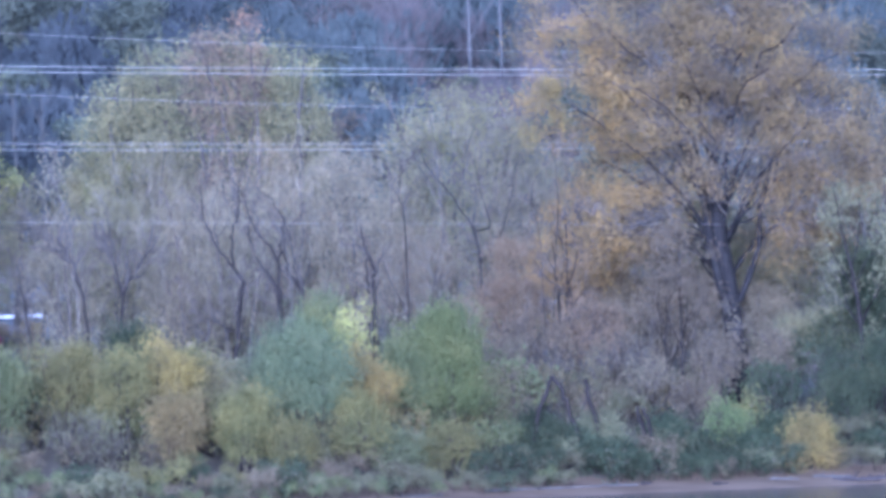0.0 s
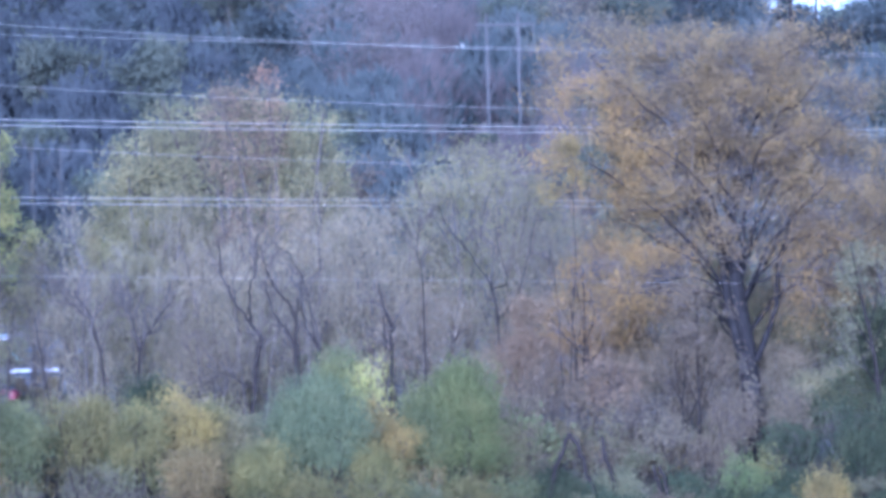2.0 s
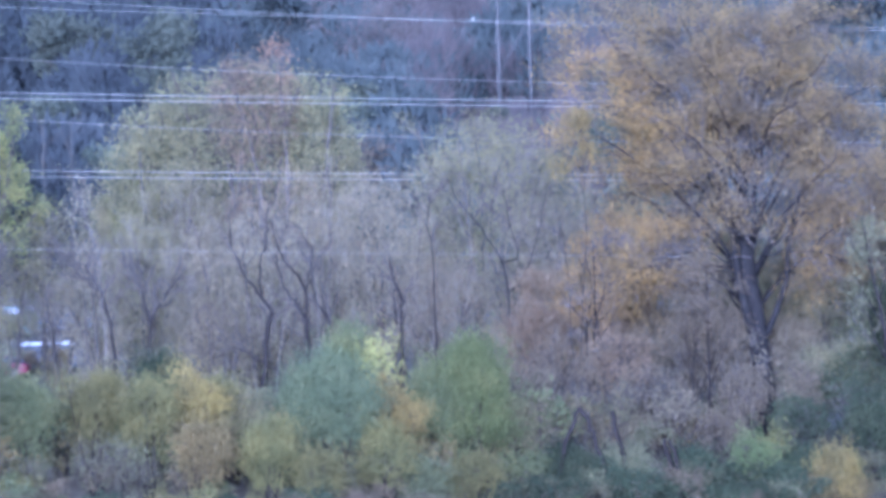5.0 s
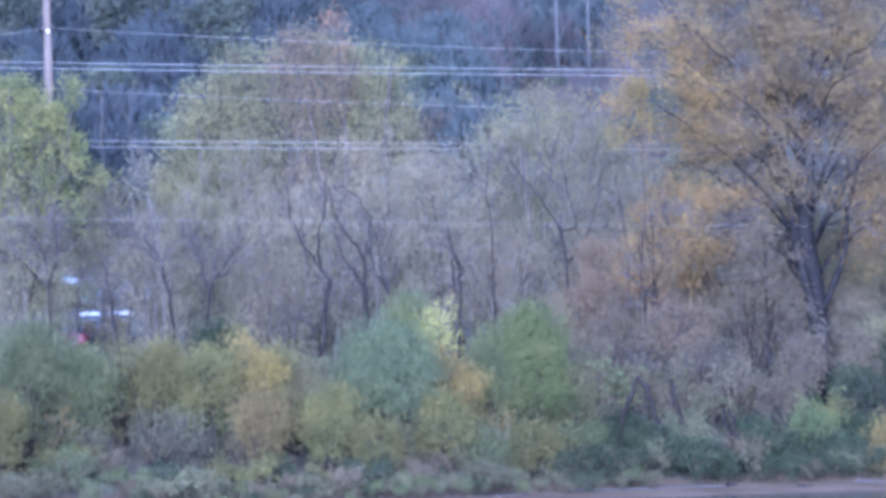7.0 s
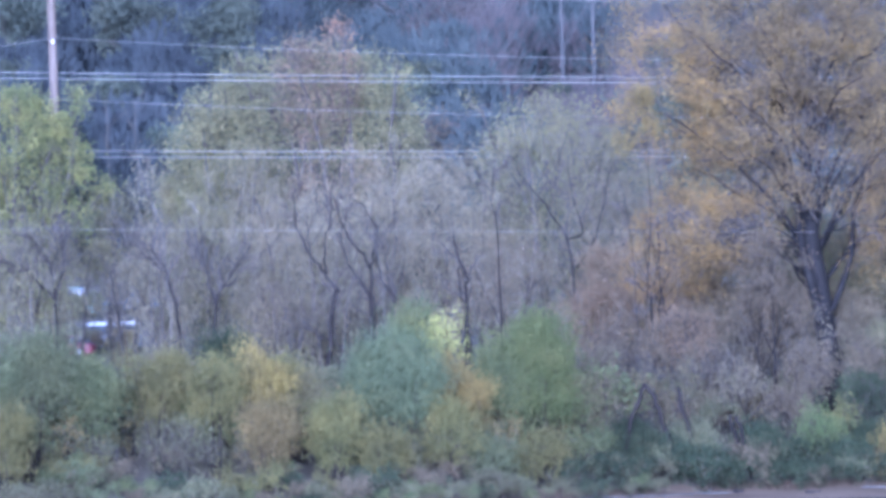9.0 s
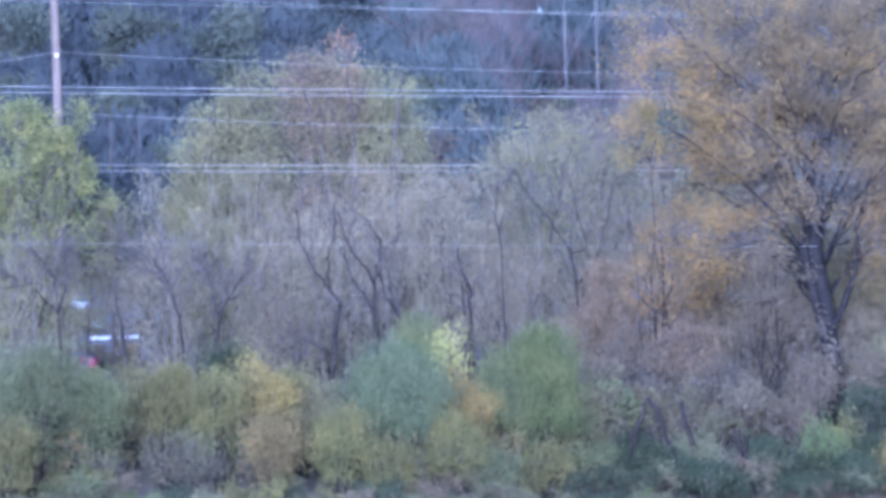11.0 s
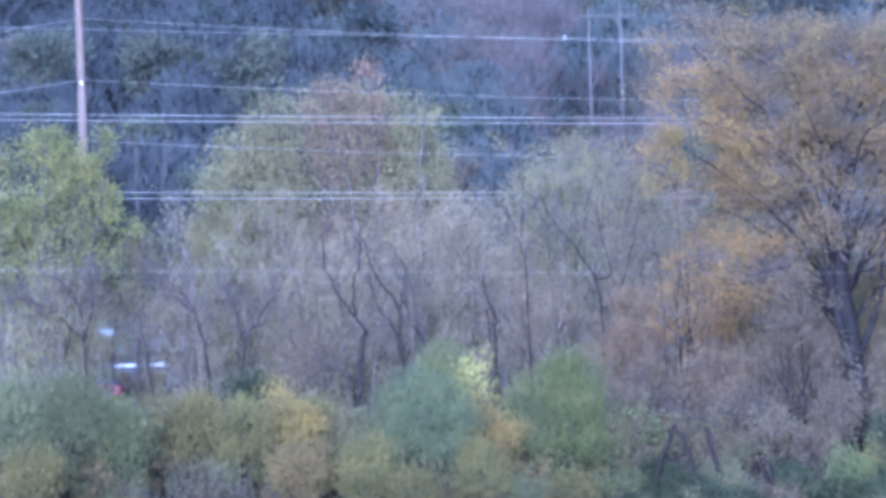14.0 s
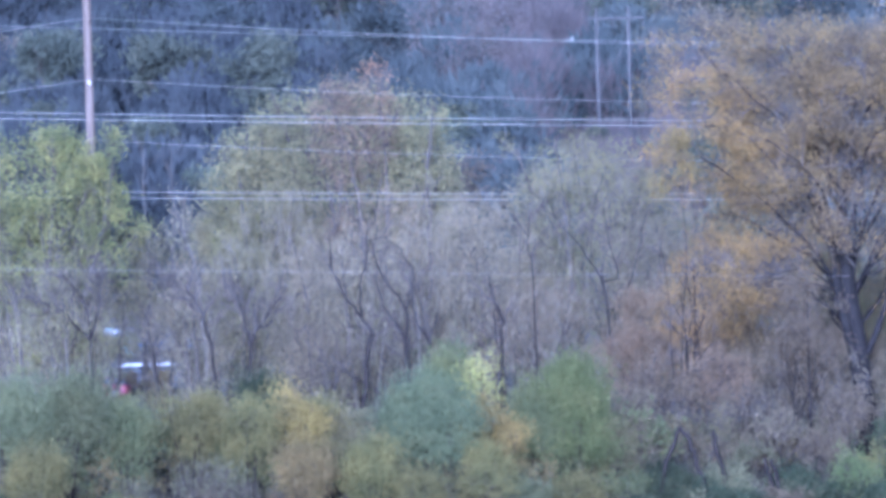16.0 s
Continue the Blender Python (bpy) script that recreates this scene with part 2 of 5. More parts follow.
def wobble(P, seed, scale):
    """A cheap smooth noise in about -1..1."""
    q = P / scale + seed * 1.7
    return (np.sin(q[:, 0] * 1.9 + 1.3 * np.sin(q[:, 1] * 1.3)) + np.sin(q[:, 1] * 2.3 + 1.1 * np.sin(q[:, 2] * 1.7)) + np.sin(q[:, 2] * 2.1 + 1.2 * np.sin(q[:, 0] * 1.5))) / 3


def room(S, D, c, R):
    """How far one can go from S along D inside the egg with centre c and radii R."""
    s, d = (S - c) / R, D / R
    A, B, C = (d * d).sum(-1), (s * d).sum(-1), (s * s).sum(-1) - 1
    q = np.maximum(B * B - A * C, 0)
    return np.where(C < 0, (-B + np.sqrt(q)) / A, 0.0)


def grow(rng, S, D, L, R, steps, wander, lift, tip=0.35):
    """Branches from starts S along D, N at once. Returns their points and radii."""
    pts, d = [S], unit(D)
    up = np.zeros_like(d)
    up[:, 2] = lift
    for k in range(steps):
        pts.append(pts[-1] + d * (L / steps)[:, None])
        d = unit(d + rng.normal(size=d.shape) * wander + up)
    P = np.stack(pts, 1)
    f = np.linspace(1, tip, steps + 1)
    return P, R[:, None] * f


def sprout(rng, P, R, per, lo, hi, spread, droop=0.0):
    """Starting points and directions of shoots on parent branches."""
    N, K, _ = P.shape
    n = N * per
    who = np.repeat(np.arange(N), per)
    f = np.clip((np.tile(np.arange(per), N) + rng.uniform(0, 1, n)) / per, 0, 1) * (hi - lo) + lo
    g = f * (K - 1)
    i = np.minimum(g.astype(int), K - 2)
    w = (g - i)[:, None]
    S = P[who, i] * (1 - w) + P[who, i + 1] * w
    par = unit(P[who, i + 1] - P[who, i])
    rad = R[who, i] * (1 - w[:, 0]) + R[who, i + 1] * w[:, 0]
    out = unit(np.cross(par, rng.normal(size=(n, 3))))
    ang = np.radians(spread) * rng.uniform(0.6, 1.3, n)[:, None]
    D = par * np.cos(ang) + out * np.sin(ang)
    D[:, 2] -= droop
    return S, unit(D), f, rad


def tree_meshes(seed, h, rx, rz, cz, r0=0.25, stems=1, splay=0.1, limbs=9, limb_angle=50, limb_from=0.3, shoots=(6, 5, 5), lift=0.06, wander=0.16, droop=0.0,
                leaf_n=3000, leaf=(0.22, 0.16), fuzz=0.25, gaps=0.0, ry=None, clump=1.2, twig_r=0.016, lean=(0, 0), low_cut=None, shell=0.0, sides=(7, 5), flare=0.25, tier=1.0, arch=0.0, limb_r=0.022, hollow=(0.0, 0.0), lumps=0.0, fade=0.0, tip_angle=40, tip_len=(0.35, 1.0), spray=0):
    """Trunk, branches and foliage of one plant, standing at the origin. The crown fills an egg of radii rx, ry, rz round height cz."""
    rng = np.random.default_rng(seed)
    ry = ry or rx
    c, E = np.array([lean[0] * 0.7, lean[1] * 0.7, cz]), np.array([rx, ry, rz])
    az = rng.uniform(0, 6.28) + np.arange(stems) * 6.28 / stems
    S = np.stack([np.cos(az), np.sin(az), 0 * az], 1) * (0.0 if stems == 1 else r0 * 2.2)
    S[:, 2] = -0.3
    top = np.stack([np.cos(az) * splay * rx + lean[0], np.sin(az) * splay * ry + lean[1], np.full(stems, min(h, cz + rz * 0.9)) * (rng.uniform(0.9, 1.0, 1) if stems == 1 else np.linspace(1.0, 0.72, stems))], 1)
    P0, R0 = grow(rng, S, top - S, np.linalg.norm(top - S, axis=1), np.full(stems, r0), 9, 0.05, 0.02, 0.18)
    R0 *= 1 + 0.7 * np.exp(-np.linspace(0, 1, 10) * 14)
    s, d, f, rad = sprout(rng, P0, R0, limbs, limb_from, 0.97, limb_angle, droop * 0.5)
    d = unit(d + np.array([0, 0, flare]) * (f < 0.8)[:, None])
    reach = room(s, d, c, E)
    reach = np.where(reach > 0, reach, rx * 0.5) * rng.uniform(0.65, 1.0, len(s))
    P1, R1 = grow(rng, s, d, reach, np.minimum(rad * 0.55, 0.02 + reach * limb_r), 6, wander, lift + arch * (f - 0.5))
    groups = []
    prevP, prevR = np.concatenate([P1]), R1
    for lv, n in enumerate(shoots[:-1]):
        s, d, f, rad = sprout(rng, prevP, prevR, n, 0.25, 1.0, 45, droop)
        L = np.maximum(np.minimum(room(s, d, c, E) * rng.uniform(0.6, 1.05, len(s)), (0.5 if lv == 0 else 0.32) * rx * rng.uniform(0.5, 1.2, len(s))), 0.25)
        P, R = grow(rng, s, d, L, np.maximum(rad * 0.55, twig_r * (1.6 if lv == 0 else 1.1)), 4 if lv == 0 else 2, wander * 1.2, lift - droop * 0.3)
        groups.append((P, R))
        prevP, prevR = P, R
    s, d, f, rad = sprout(rng, prevP, prevR, shoots[-1], 0.15, 1.0, tip_angle, droop)
    if spray:
        # thin shoots all through the outer crown, rising outwards
        q = unit(rng.normal(size=(spray, 3))) * rng.uniform(0.45, 1.0, (spray, 1)) ** 0.7 * (1 + 0.13 * wobble(rng.normal(size=(spray, 3)), seed, 1.0))[:, None]
        s = np.concatenate([s, c + q * E * 0.93])
        d = np.concatenate([d, unit(q * np.array([0.6, 0.6, 0.3]) + np.array([0, 0, 0.9]) + rng.normal(size=(spray, 3)) * 0.3)])
    L = rng.uniform(*tip_len, len(s)) * min(0.28 * rx, 1.3)
    tips = s + d * L[:, None]
    tips[:, 2] += (lift - droop) * 2 * L
    # foliage on and round the finest twigs
    pick = rng.integers(0, len(s), leaf_n)
    C = s[pick] + (tips - s)[pick] * rng.uniform(0, 1.1, (leaf_n, 1)) + rng.normal(size=(leaf_n, 3)) * fuzz
    if lumps > 0:
        C = c + (C - c) * (1 + lumps * wobble(unit(C - c) * 2.2, seed + 3, 1.0))[:, None]
    keep = wobble(C * np.array([1, 1, tier]), seed, clump) > gaps - 1.0 + rng.uniform(-0.25, 0.25, leaf_n)
    if fade > 0:
        keep &= rng.uniform(0, 1, leaf_n) < 0.15 + (C[:, 2] - (cz - rz)) / (fade * 2 * rz)
    if hollow[0] > 0:
        keep &= (np.hypot(C[:, 0], C[:, 1]) > hollow[0] * rng.uniform(0.8, 1.2, leaf_n)) | (C[:, 2] > hollow[1] + rng.normal(size=leaf_n))
    if shell > 0:
        keep &= np.linalg.norm((C - c) / E, axis=1) > shell * rng.uniform(0.3, 1.25, leaf_n)
    if low_cut is not None:
        keep &= C[:, 2] > low_cut + rng.normal(size=leaf_n) * 0.4
    C = C[keep]
    D = unit(d[pick][keep] * 1.0 + rng.normal(size=(len(C), 3)) * 0.6 + np.array([0, 0, 0.3 - droop * 2]))
    big = mesh_of("trunk", *tubes([(P0, R0), (P1, R1)], sides))
    tv, tf = tubes(groups, (3, 3, 3))
    cv, cf = cones(s, tips, np.full(len(s), twig_r * 0.8))
    fine = mesh_of("twigwork", np.concatenate([tv, cv]).tolist(), tf.tolist() + (cf + len(tv)).tolist())
    crown = mesh_of("crown", *leaves(C, D, leaf[0], leaf[1], rng, unit(C - c)), flat=True) if len(C) else None
    return big, fine, crown


def plant(name, label, category, x, y, meshes, mats, group="", sink=0.05, scale=1.0, turn=0.0):
    ob = empty(name, x, y, land(x, y) - sink)
    ob.rotation_euler[2], ob.scale = turn, (scale,) * 3
    for nm, me, mat in zip(("trunk", "twigwork", "crown"), meshes, mats):
        if me:
            p = link(nm, me, mat, ob)
            if nm != "trunk":
                p["kind"] = "stuff"
    return tagged(ob, label, category, group)


# ---- ground, water ----
def sheet():
    xs = np.concatenate([np.linspace(-2600, -160, 14), np.linspace(-140, -45, 12), np.arange(-42, 42.1, 1.5), np.linspace(45, 140, 12), np.linspace(160, 2600, 14)])
    ys = np.concatenate([np.linspace(-600, 0, 6), np.linspace(4, 30, 6), np.linspace(60, 240, 6), np.arange(250, 380, 1.5), np.linspace(384, 480, 20), np.linspace(490, 1100, 50), np.linspace(1200, 4500, 12)])
    V = [(x, y, land(x, y)) for y in ys for x in xs]
    nx = len(xs)
    F = [(j * nx + i, j * nx + i + 1, (j + 1) * nx + i + 1, (j + 1) * nx + i) for j in range(len(ys) - 1) for i in range(nx - 1)]
    me = mesh_of("ground", V, F)
    mask = me.attributes.new("sand", "FLOAT", "POINT")
    mask.data.foreach_set("value", [1.0 - smooth(-0.5, 3.0, y - bank_line(x)) if y > 200 else 0.0 for x, y, z in V])
    ob = link("ground", me, GROUND)
    tagged(ob, "river bank of brown leaf litter, grass and damp sand rising to a wooded hill", "ground", kind="structure")


sheet()
wm, wnt, wb = base_mat("river_water", 0.08, 0.5)
wb.inputs["Base Color"].default_value = (0.05, 0.055, 0.05, 1)
wave = wnt.nodes.new("ShaderNodeTexNoise")
wave.inputs["Scale"].default_value, wave.inputs["Detail"].default_value = 0.9, 4
wco = wnt.nodes.new("ShaderNodeTexCoord")
wmap = wnt.nodes.new("ShaderNodeMapping")
wmap.inputs["Scale"].default_value = (0.6, 1.6, 1)
wnt.links.new(wco.outputs["Object"], wmap.inputs["Vector"])
wnt.links.new(wmap.outputs[0], wave.inputs["Vector"])
wbump = wnt.nodes.new("ShaderNodeBump")
wbump.inputs["Strength"].default_value, wbump.inputs["Distance"].default_value = 0.25, 0.2
wnt.links.new(wave.outputs["Fac"], wbump.inputs["Height"])
wnt.links.new(wbump.outputs["Normal"], wb.inputs["Normal"])
tagged(link("water", mesh_of("water", [(-2600, 18, 0), (2600, 18, 0), (2600, 420, 0), (-2600, 420, 0)], [(0, 1, 2, 3)], True), wm), "slow grey river water along a sandy bank", "river", kind="structure")


# ---- kinds of plants ----
def willow(x, y, h, w, leaf, label, seed, dens=1.0, stems=6, foot=0.12, fade=0.5):
    """A many-stemmed bush or young willow, half-width w, leafy almost to the ground."""
    h, w = 0.92 * h, 0.85 * w
    rz = h * (1 - foot) / 2
    n = int(3500 * dens * (w * h) ** 0.65)
    me = tree_meshes(seed, h, w, rz, h - rz, r0=0.05 + 0.008 * h, stems=stems, splay=0.45, limbs=6, limb_angle=32, limb_from=0.2, shoots=(2, 2, 3), sides=(5, 3), lift=0.10, wander=0.16,
                     leaf_n=n, leaf=(0.25, 0.058), fuzz=0.46, gaps=0.25, twig_r=0.013, clump=0.8, lumps=0.3, fade=fade)
    return plant("willow_bush", label, "bush", x, y, me, (DARKBARK, BARK, LEAF[leaf]), "bushes along the bank")


def bare_tree(x, y, h, w, leaf, label, seed, leaf_n=2200, crown=0.84, r0=None, bark=None, lean=(0, 0), stems=2, shoots=(3, 3, 3), limbs=9, angle=42, twig=None, gaps=0.2, size=(0.2, 0.14), low_cut=None, splay=0.35, spray=0):
    """A thin bare tree with a haze of fine twigs and a few withered leaves."""
    rz = h * crown / 2
    spray = int(spray * min(1.0, w * h / 45))
    limbs, leaf_n, size = limbs if stems < 3 else 7, int(1.6 * leaf_n), (0.76 * size[0], 0.76 * size[1])
    me = tree_meshes(seed, h, w, rz, h - rz, r0=r0 or 0.09 + 0.008 * h, stems=stems, splay=splay, limbs=limbs, limb_angle=angle, limb_from=0.3, shoots=shoots, sides=(6, 4), lift=0.08, wander=0.17,
                     leaf_n=leaf_n, leaf=size, fuzz=0.3, gaps=gaps, twig_r=0.016, lean=lean, tip_angle=60, tip_len=(0.25, 0.8), low_cut=low_cut, spray=spray)
    return plant("bare_tree", label, "tree", x, y, me, (bark or BARK, twig or TWIG, LEAF[leaf]), "trees behind the bank")


def scrub_kinds():
    made = []
    for k, leaf in enumerate(("scrub", "teal", "olive", "dark", "tan", "willow", "brown")):
        h, w = 2.3, 1.6
        made.append(tree_meshes(900 + k, h, w, 1.1, 1.2, r0=0.03, stems=3, splay=0.6, limbs=3, limb_angle=40, limb_from=0.15, shoots=(2, 2, 1), lift=0.08,
                                leaf_n=600, sides=(3, 3), leaf=(0.25, 0.14), fuzz=0.24, gaps=0.1, twig_r=0.011, clump=0.6, lumps=0.3) + (LEAF[leaf],))
    made.append(tree_meshes(940, 3.4, 1.7, 1.6, 1.8, r0=0.035, stems=4, splay=0.7, limbs=4, limb_angle=30, limb_from=0.15, shoots=(2, 2, 2), lift=0.1, leaf_n=480, sides=(3, 3), leaf=(0.18, 0.10), fuzz=0.24, gaps=0.2, twig_r=0.012, spray=360) + (LEAF["scrub"],))
    return made


def hill_kinds():
    made = []
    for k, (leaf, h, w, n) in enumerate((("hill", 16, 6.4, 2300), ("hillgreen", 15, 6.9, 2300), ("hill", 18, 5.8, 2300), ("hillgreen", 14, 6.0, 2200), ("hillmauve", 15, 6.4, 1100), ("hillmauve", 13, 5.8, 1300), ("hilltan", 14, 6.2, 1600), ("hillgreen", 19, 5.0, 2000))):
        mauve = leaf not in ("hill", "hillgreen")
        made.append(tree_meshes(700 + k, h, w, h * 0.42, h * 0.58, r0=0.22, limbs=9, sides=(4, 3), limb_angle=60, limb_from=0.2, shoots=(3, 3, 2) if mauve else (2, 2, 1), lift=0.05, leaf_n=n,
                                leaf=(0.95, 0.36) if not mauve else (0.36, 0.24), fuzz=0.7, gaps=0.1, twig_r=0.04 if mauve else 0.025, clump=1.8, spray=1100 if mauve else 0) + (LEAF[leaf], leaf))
    return made


def thicket_kinds():
    made = []
    for k, (leaf, h, w, n) in enumerate((("dull", 12, 3.6, 2700), ("willow", 13, 4.0, 2700), ("rust", 10, 3.4, 1100), ("rust", 14, 3.8, 2100), ("dull", 11, 4.2, 2700), ("pink", 12, 3.8, 1150))):
        made.append(tree_meshes(500 + k, h, w, h * 0.47, h * 0.53, r0=0.13, stems=2, splay=0.5, limbs=9, sides=(5, 3), limb_angle=50, limb_from=0.28, shoots=(3, 3, 3), lift=0.05, wander=0.24,
                                leaf_n=n, leaf=(0.17, 0.11), fuzz=0.5, gaps=0.2, twig_r=0.02, tip_angle=65, tip_len=(0.25, 0.75)) + (LEAF[leaf],))
    return made


def snag(label, y, bark, stems, seed, twigs=40, twig_r=0.018):
    """A tree whose crooked stem shows. stems: rows of (start radius, end radius, x, z, x, z, ...) from below upwards."""
    rng = np.random.default_rng(seed)
    x0 = stems[0][2]
    z0 = land(x0, y)
    ob = empty("bare_tree", x0, y, z0)
    groups = []
    for ra, rb, *q in stems:
        p = np.array(q).reshape(-1, 2)
        p = np.stack([p[:, 0] - x0, rng.normal(size=len(p)) * 0.15, p[:, 1] - z0], 1)
        if len(groups) == 0:
            p[0] = (0, 0, -0.3)
        t = np.linspace(0, len(p) - 1, 4 * (len(p) - 1) + 1)
        P = np.stack([np.interp(t, np.arange(len(p)), p[:, a]) for a in range(3)], 1)
        P[1:-1] = (P[:-2] + 2 * P[1:-1] + P[2:]) / 4
        P[1:-1] += rng.normal(size=(len(P) - 2, 3)) * 0.05
        groups.append((P[None], np.linspace(ra, rb, len(P))[None]))
    link("trunk", mesh_of("trunk", *tubes(groups, (7,) * len(groups))), bark, ob)
    if not twigs:
        return tagged(ob, label, "tree", "trees behind the bank")
    fine, S, T = [], [], []
    for P, R in groups:
        s, d, f, rad = sprout(rng, P, R, twigs, 0.35, 1.0, 45)
        A, AR = grow(rng, s, d, rng.uniform(0.8, 2.6, len(s)), np.minimum(rad * 0.5, 0.045), 5, 0.2, 0.12)
        B = sprout(rng, A, AR, 7, 0.2, 1.0, 42)
        fine.append((A, AR))
        S.append(B[0])
        T.append(B[0] + B[1] * rng.uniform(0.4, 1.2, (len(B[0]), 1)))
    tv, tf = tubes(fine, (4,) * len(fine))
    cv, cf = cones(np.concatenate(S), np.concatenate(T), np.full(sum(map(len, S)), twig_r))
    p = link("twigwork", mesh_of("twigwork", np.concatenate([tv, cv]).tolist(), tf.tolist() + (cf + len(tv)).tolist()), BARK, ob)
    p["kind"] = "stuff"
    return tagged(ob, label, "tree", "trees behind the bank")


# ---- bushes on the bank ----
willow(-27.99, 289.91, 7.52, 1.98, "teal", "grey-green willow bush with many thin stems", 942, 1.0, 6, 0.26, 0.5)
willow(-25.55, 291.66, 7.24, 2.50, "teal", "grey-green willow bush with many thin stems", 288, 1.2, 6, 0.26, 0.5)
willow(-22.60, 295.02, 6.55, 1.62, "willow", "grey-green willow bush with many thin stems", 648, 1.1, 6, 0.26, 0.5)
willow(-19.30, 297.54, 6.75, 1.66, "olive", "olive and yellow willow bush turning in autumn", 983, 1, 6, 0.36, 0.5)
willow(-16.45, 297.02, 6.10, 1.38, "olive", "olive and yellow willow bush turning in autumn", 278, 0.9, 6, 0.36, 0.5)
willow(-16.33, 307.99, 5.91, 0.99, "dark", "small dense dark green bush behind the willows", 266, 1.3, 6, 0.12, 0.5)
willow(-14.50, 300.17, 6.50, 1.20, "yellow", "golden yellow bush with sparse leaves", 471, 0.75, 6, 0.36, 0.5)
willow(-13.00, 302.50, 5.60, 1.35, "olive", "olive and yellow willow bush turning in autumn", 475, 0.7, 6, 0.3, 0.5)
willow(-13.77, 295.50, 4.51, 1.73, "tan", "tan withered bush with bare lower stems", 623, 0.8, 6, 0.3, 0.5)
willow(-12.41, 302.69, 5.14, 1.63, "dull", "faded olive brown bush", 713, 0.6, 6, 0.26, 0.5)
willow(-21.00, 301.50, 3.40, 1.10, "willow", "grey-green willow bush with many thin stems", 840, 0.8, 6, 0.3, 0.5)
willow(-17.74, 300.69, 4.20, 1.40, "willow", "grey-green willow bush with many thin stems", 133, 0.8, 6, 0.3, 0.5)
willow(-10.33, 298.33, 5.09, 1.40, "olive", "rounded olive yellow willow bush", 967, 1.1, 6, 0.26, 0.5)
willow(-7.07, 303.67, 7.03, 2.52, "bluegreen", "broad grey-green bush with bluish leaves", 201, 1.2, 6, 0.12, 0.5)
willow(-9.07, 304.98, 5.50, 1.49, "bluegreen", "grey-green willow bush with many thin stems", 46, 0.9, 6, 0.12, 0.5)
willow(-6.87, 310.75, 7.43, 1.29, "willow", "slim olive green bush", 166, 1.0, 6, 0.12, 0.5)
willow(-4.75, 309.97, 7.31, 1.33, "lemon", "pale lemon yellow sapling with sparse bright leaves", 394, 0.2, 4, 0.45, 0.5)
willow(-3.86, 304.81, 5.65, 1.56, "yellow", "yellow and tan leafed bush", 581, 0.6, 6, 0.3, 0.5)
willow(0.07, 309.80, 7.7, 2.75, "green", "fresh green rounded willow, the greenest on the bank", 915, 1.4, 6, 0.12, 0.5)
willow(-1.63, 309.62, 6.06, 1.51, "willow", "grey-green willow bush with many thin stems", 776, 0.9, 6, 0.12, 0.5)
willow(-26.55, 287.05, 4.83, 1.54, "olive", "olive and yellow willow bush turning in autumn", 210, 1.0, 6, 0.12, 0.5)
willow(-4.35, 302.32, 3.53, 1.77, "olive", "olive and yellow willow bush turning in autumn", 626, 0.7, 6, 0.12, 0.5)
willow(-7.82, 298.42, 3.31, 1.17, "olive", "olive and yellow willow bush turning in autumn", 301, 0.8, 6, 0.12, 0.5)
willow(0.33, 306.09, 2.52, 1.80, "olive", "olive and yellow willow bush turning in autumn", 159, 0.8, 6, 0.12, 0.5)
willow(2.27, 313.78, 3.82, 1.53, "dull", "faded olive green bush", 239, 0.45, 6, 0.12, 0.5)
willow(-2.64, 302.77, 2.25, 1.33, "teal", "grey-green willow bush with many thin stems", 866, 0.8, 6, 0.12, 0.5)
willow(15.59, 317.77, 2.83, 1.48, "green", "dull green leafy bush at the foot of a large tree", 587, 0.4, 6, 0.12, 0.5)
willow(20.04, 318.59, 2.60, 1.12, "yellow", "dome of dry golden tan leaves at the edge of the sand", 25, 0.9, 6, 0, 0.1)
willow(18.96, 317.27, 0.91, 0.87, "tan", "low dry tan bush at the edge of the sand", 6, 0.8, 6, 0, 0.0)
willow(20.95, 319.22, 1.02, 0.90, "tan", "low dry tan bush at the edge of the sand", 181, 0.8, 6, 0, 0.0)
willow(12.15, 318.17, 1.43, 1.87, "dark", "dark green low bush", 297, 1.1, 6, 0.12, 0.5)
willow(8.35, 314.95, 1.69, 2.00, "scrub", "dark grey-green low bush", 929, 1.0, 6, 0.12, 0.5)
willow(5.23, 312.38, 1.98, 1.83, "dark", "dark grey-green low bush", 624, 1.0, 6, 0.12, 0.5)
willow(18.60, 322.08, 0.96, 1.42, "dark", "dark green low bush", 887, 1.0, 6, 0.12, 0.5)
willow(25.07, 330.37, 10.99, 3.71, "dark", "tall dark green tree beside the beach", 75, 0.8, 5, 0.1, 0.5)
willow(22.67, 324.90, 4.12, 2.06, "dark", "dark green bush below a tall tree", 155, 0.7, 6, 0.12, 0.5)
willow(25.25, 326.46, 6.65, 2.23, "dark", "dark green bush in front of a taller tree", 300, 0.7, 6, 0.12, 0.5)
bare_tree(3.64, 316.59, 5.25, 1.70, "brown", "brown withered thicket bush under a large tree", 689, leaf_n=1800, crown=0.95, stems=3, splay=0.7, r0=0.06, gaps=0.4, twig=BARK)
bare_tree(5.18, 321.39, 6.43, 1.88, "brown", "brown withered thicket bush under a large tree", 709, leaf_n=1800, crown=0.95, stems=3, splay=0.7, r0=0.06, gaps=0.4, twig=BARK)
bare_tree(6.93, 318.66, 4.88, 1.71, "dull", "brown withered thicket bush under a large tree", 249, leaf_n=1000, crown=0.95, stems=3, splay=0.7, r0=0.06, gaps=0.6, twig=BARK)
bare_tree(8.45, 326.14, 6.55, 1.91, "pink", "brown withered thicket bush under a large tree", 187, leaf_n=1800, crown=0.95, stems=3, splay=0.7, r0=0.06, gaps=0.4, twig=BARK)
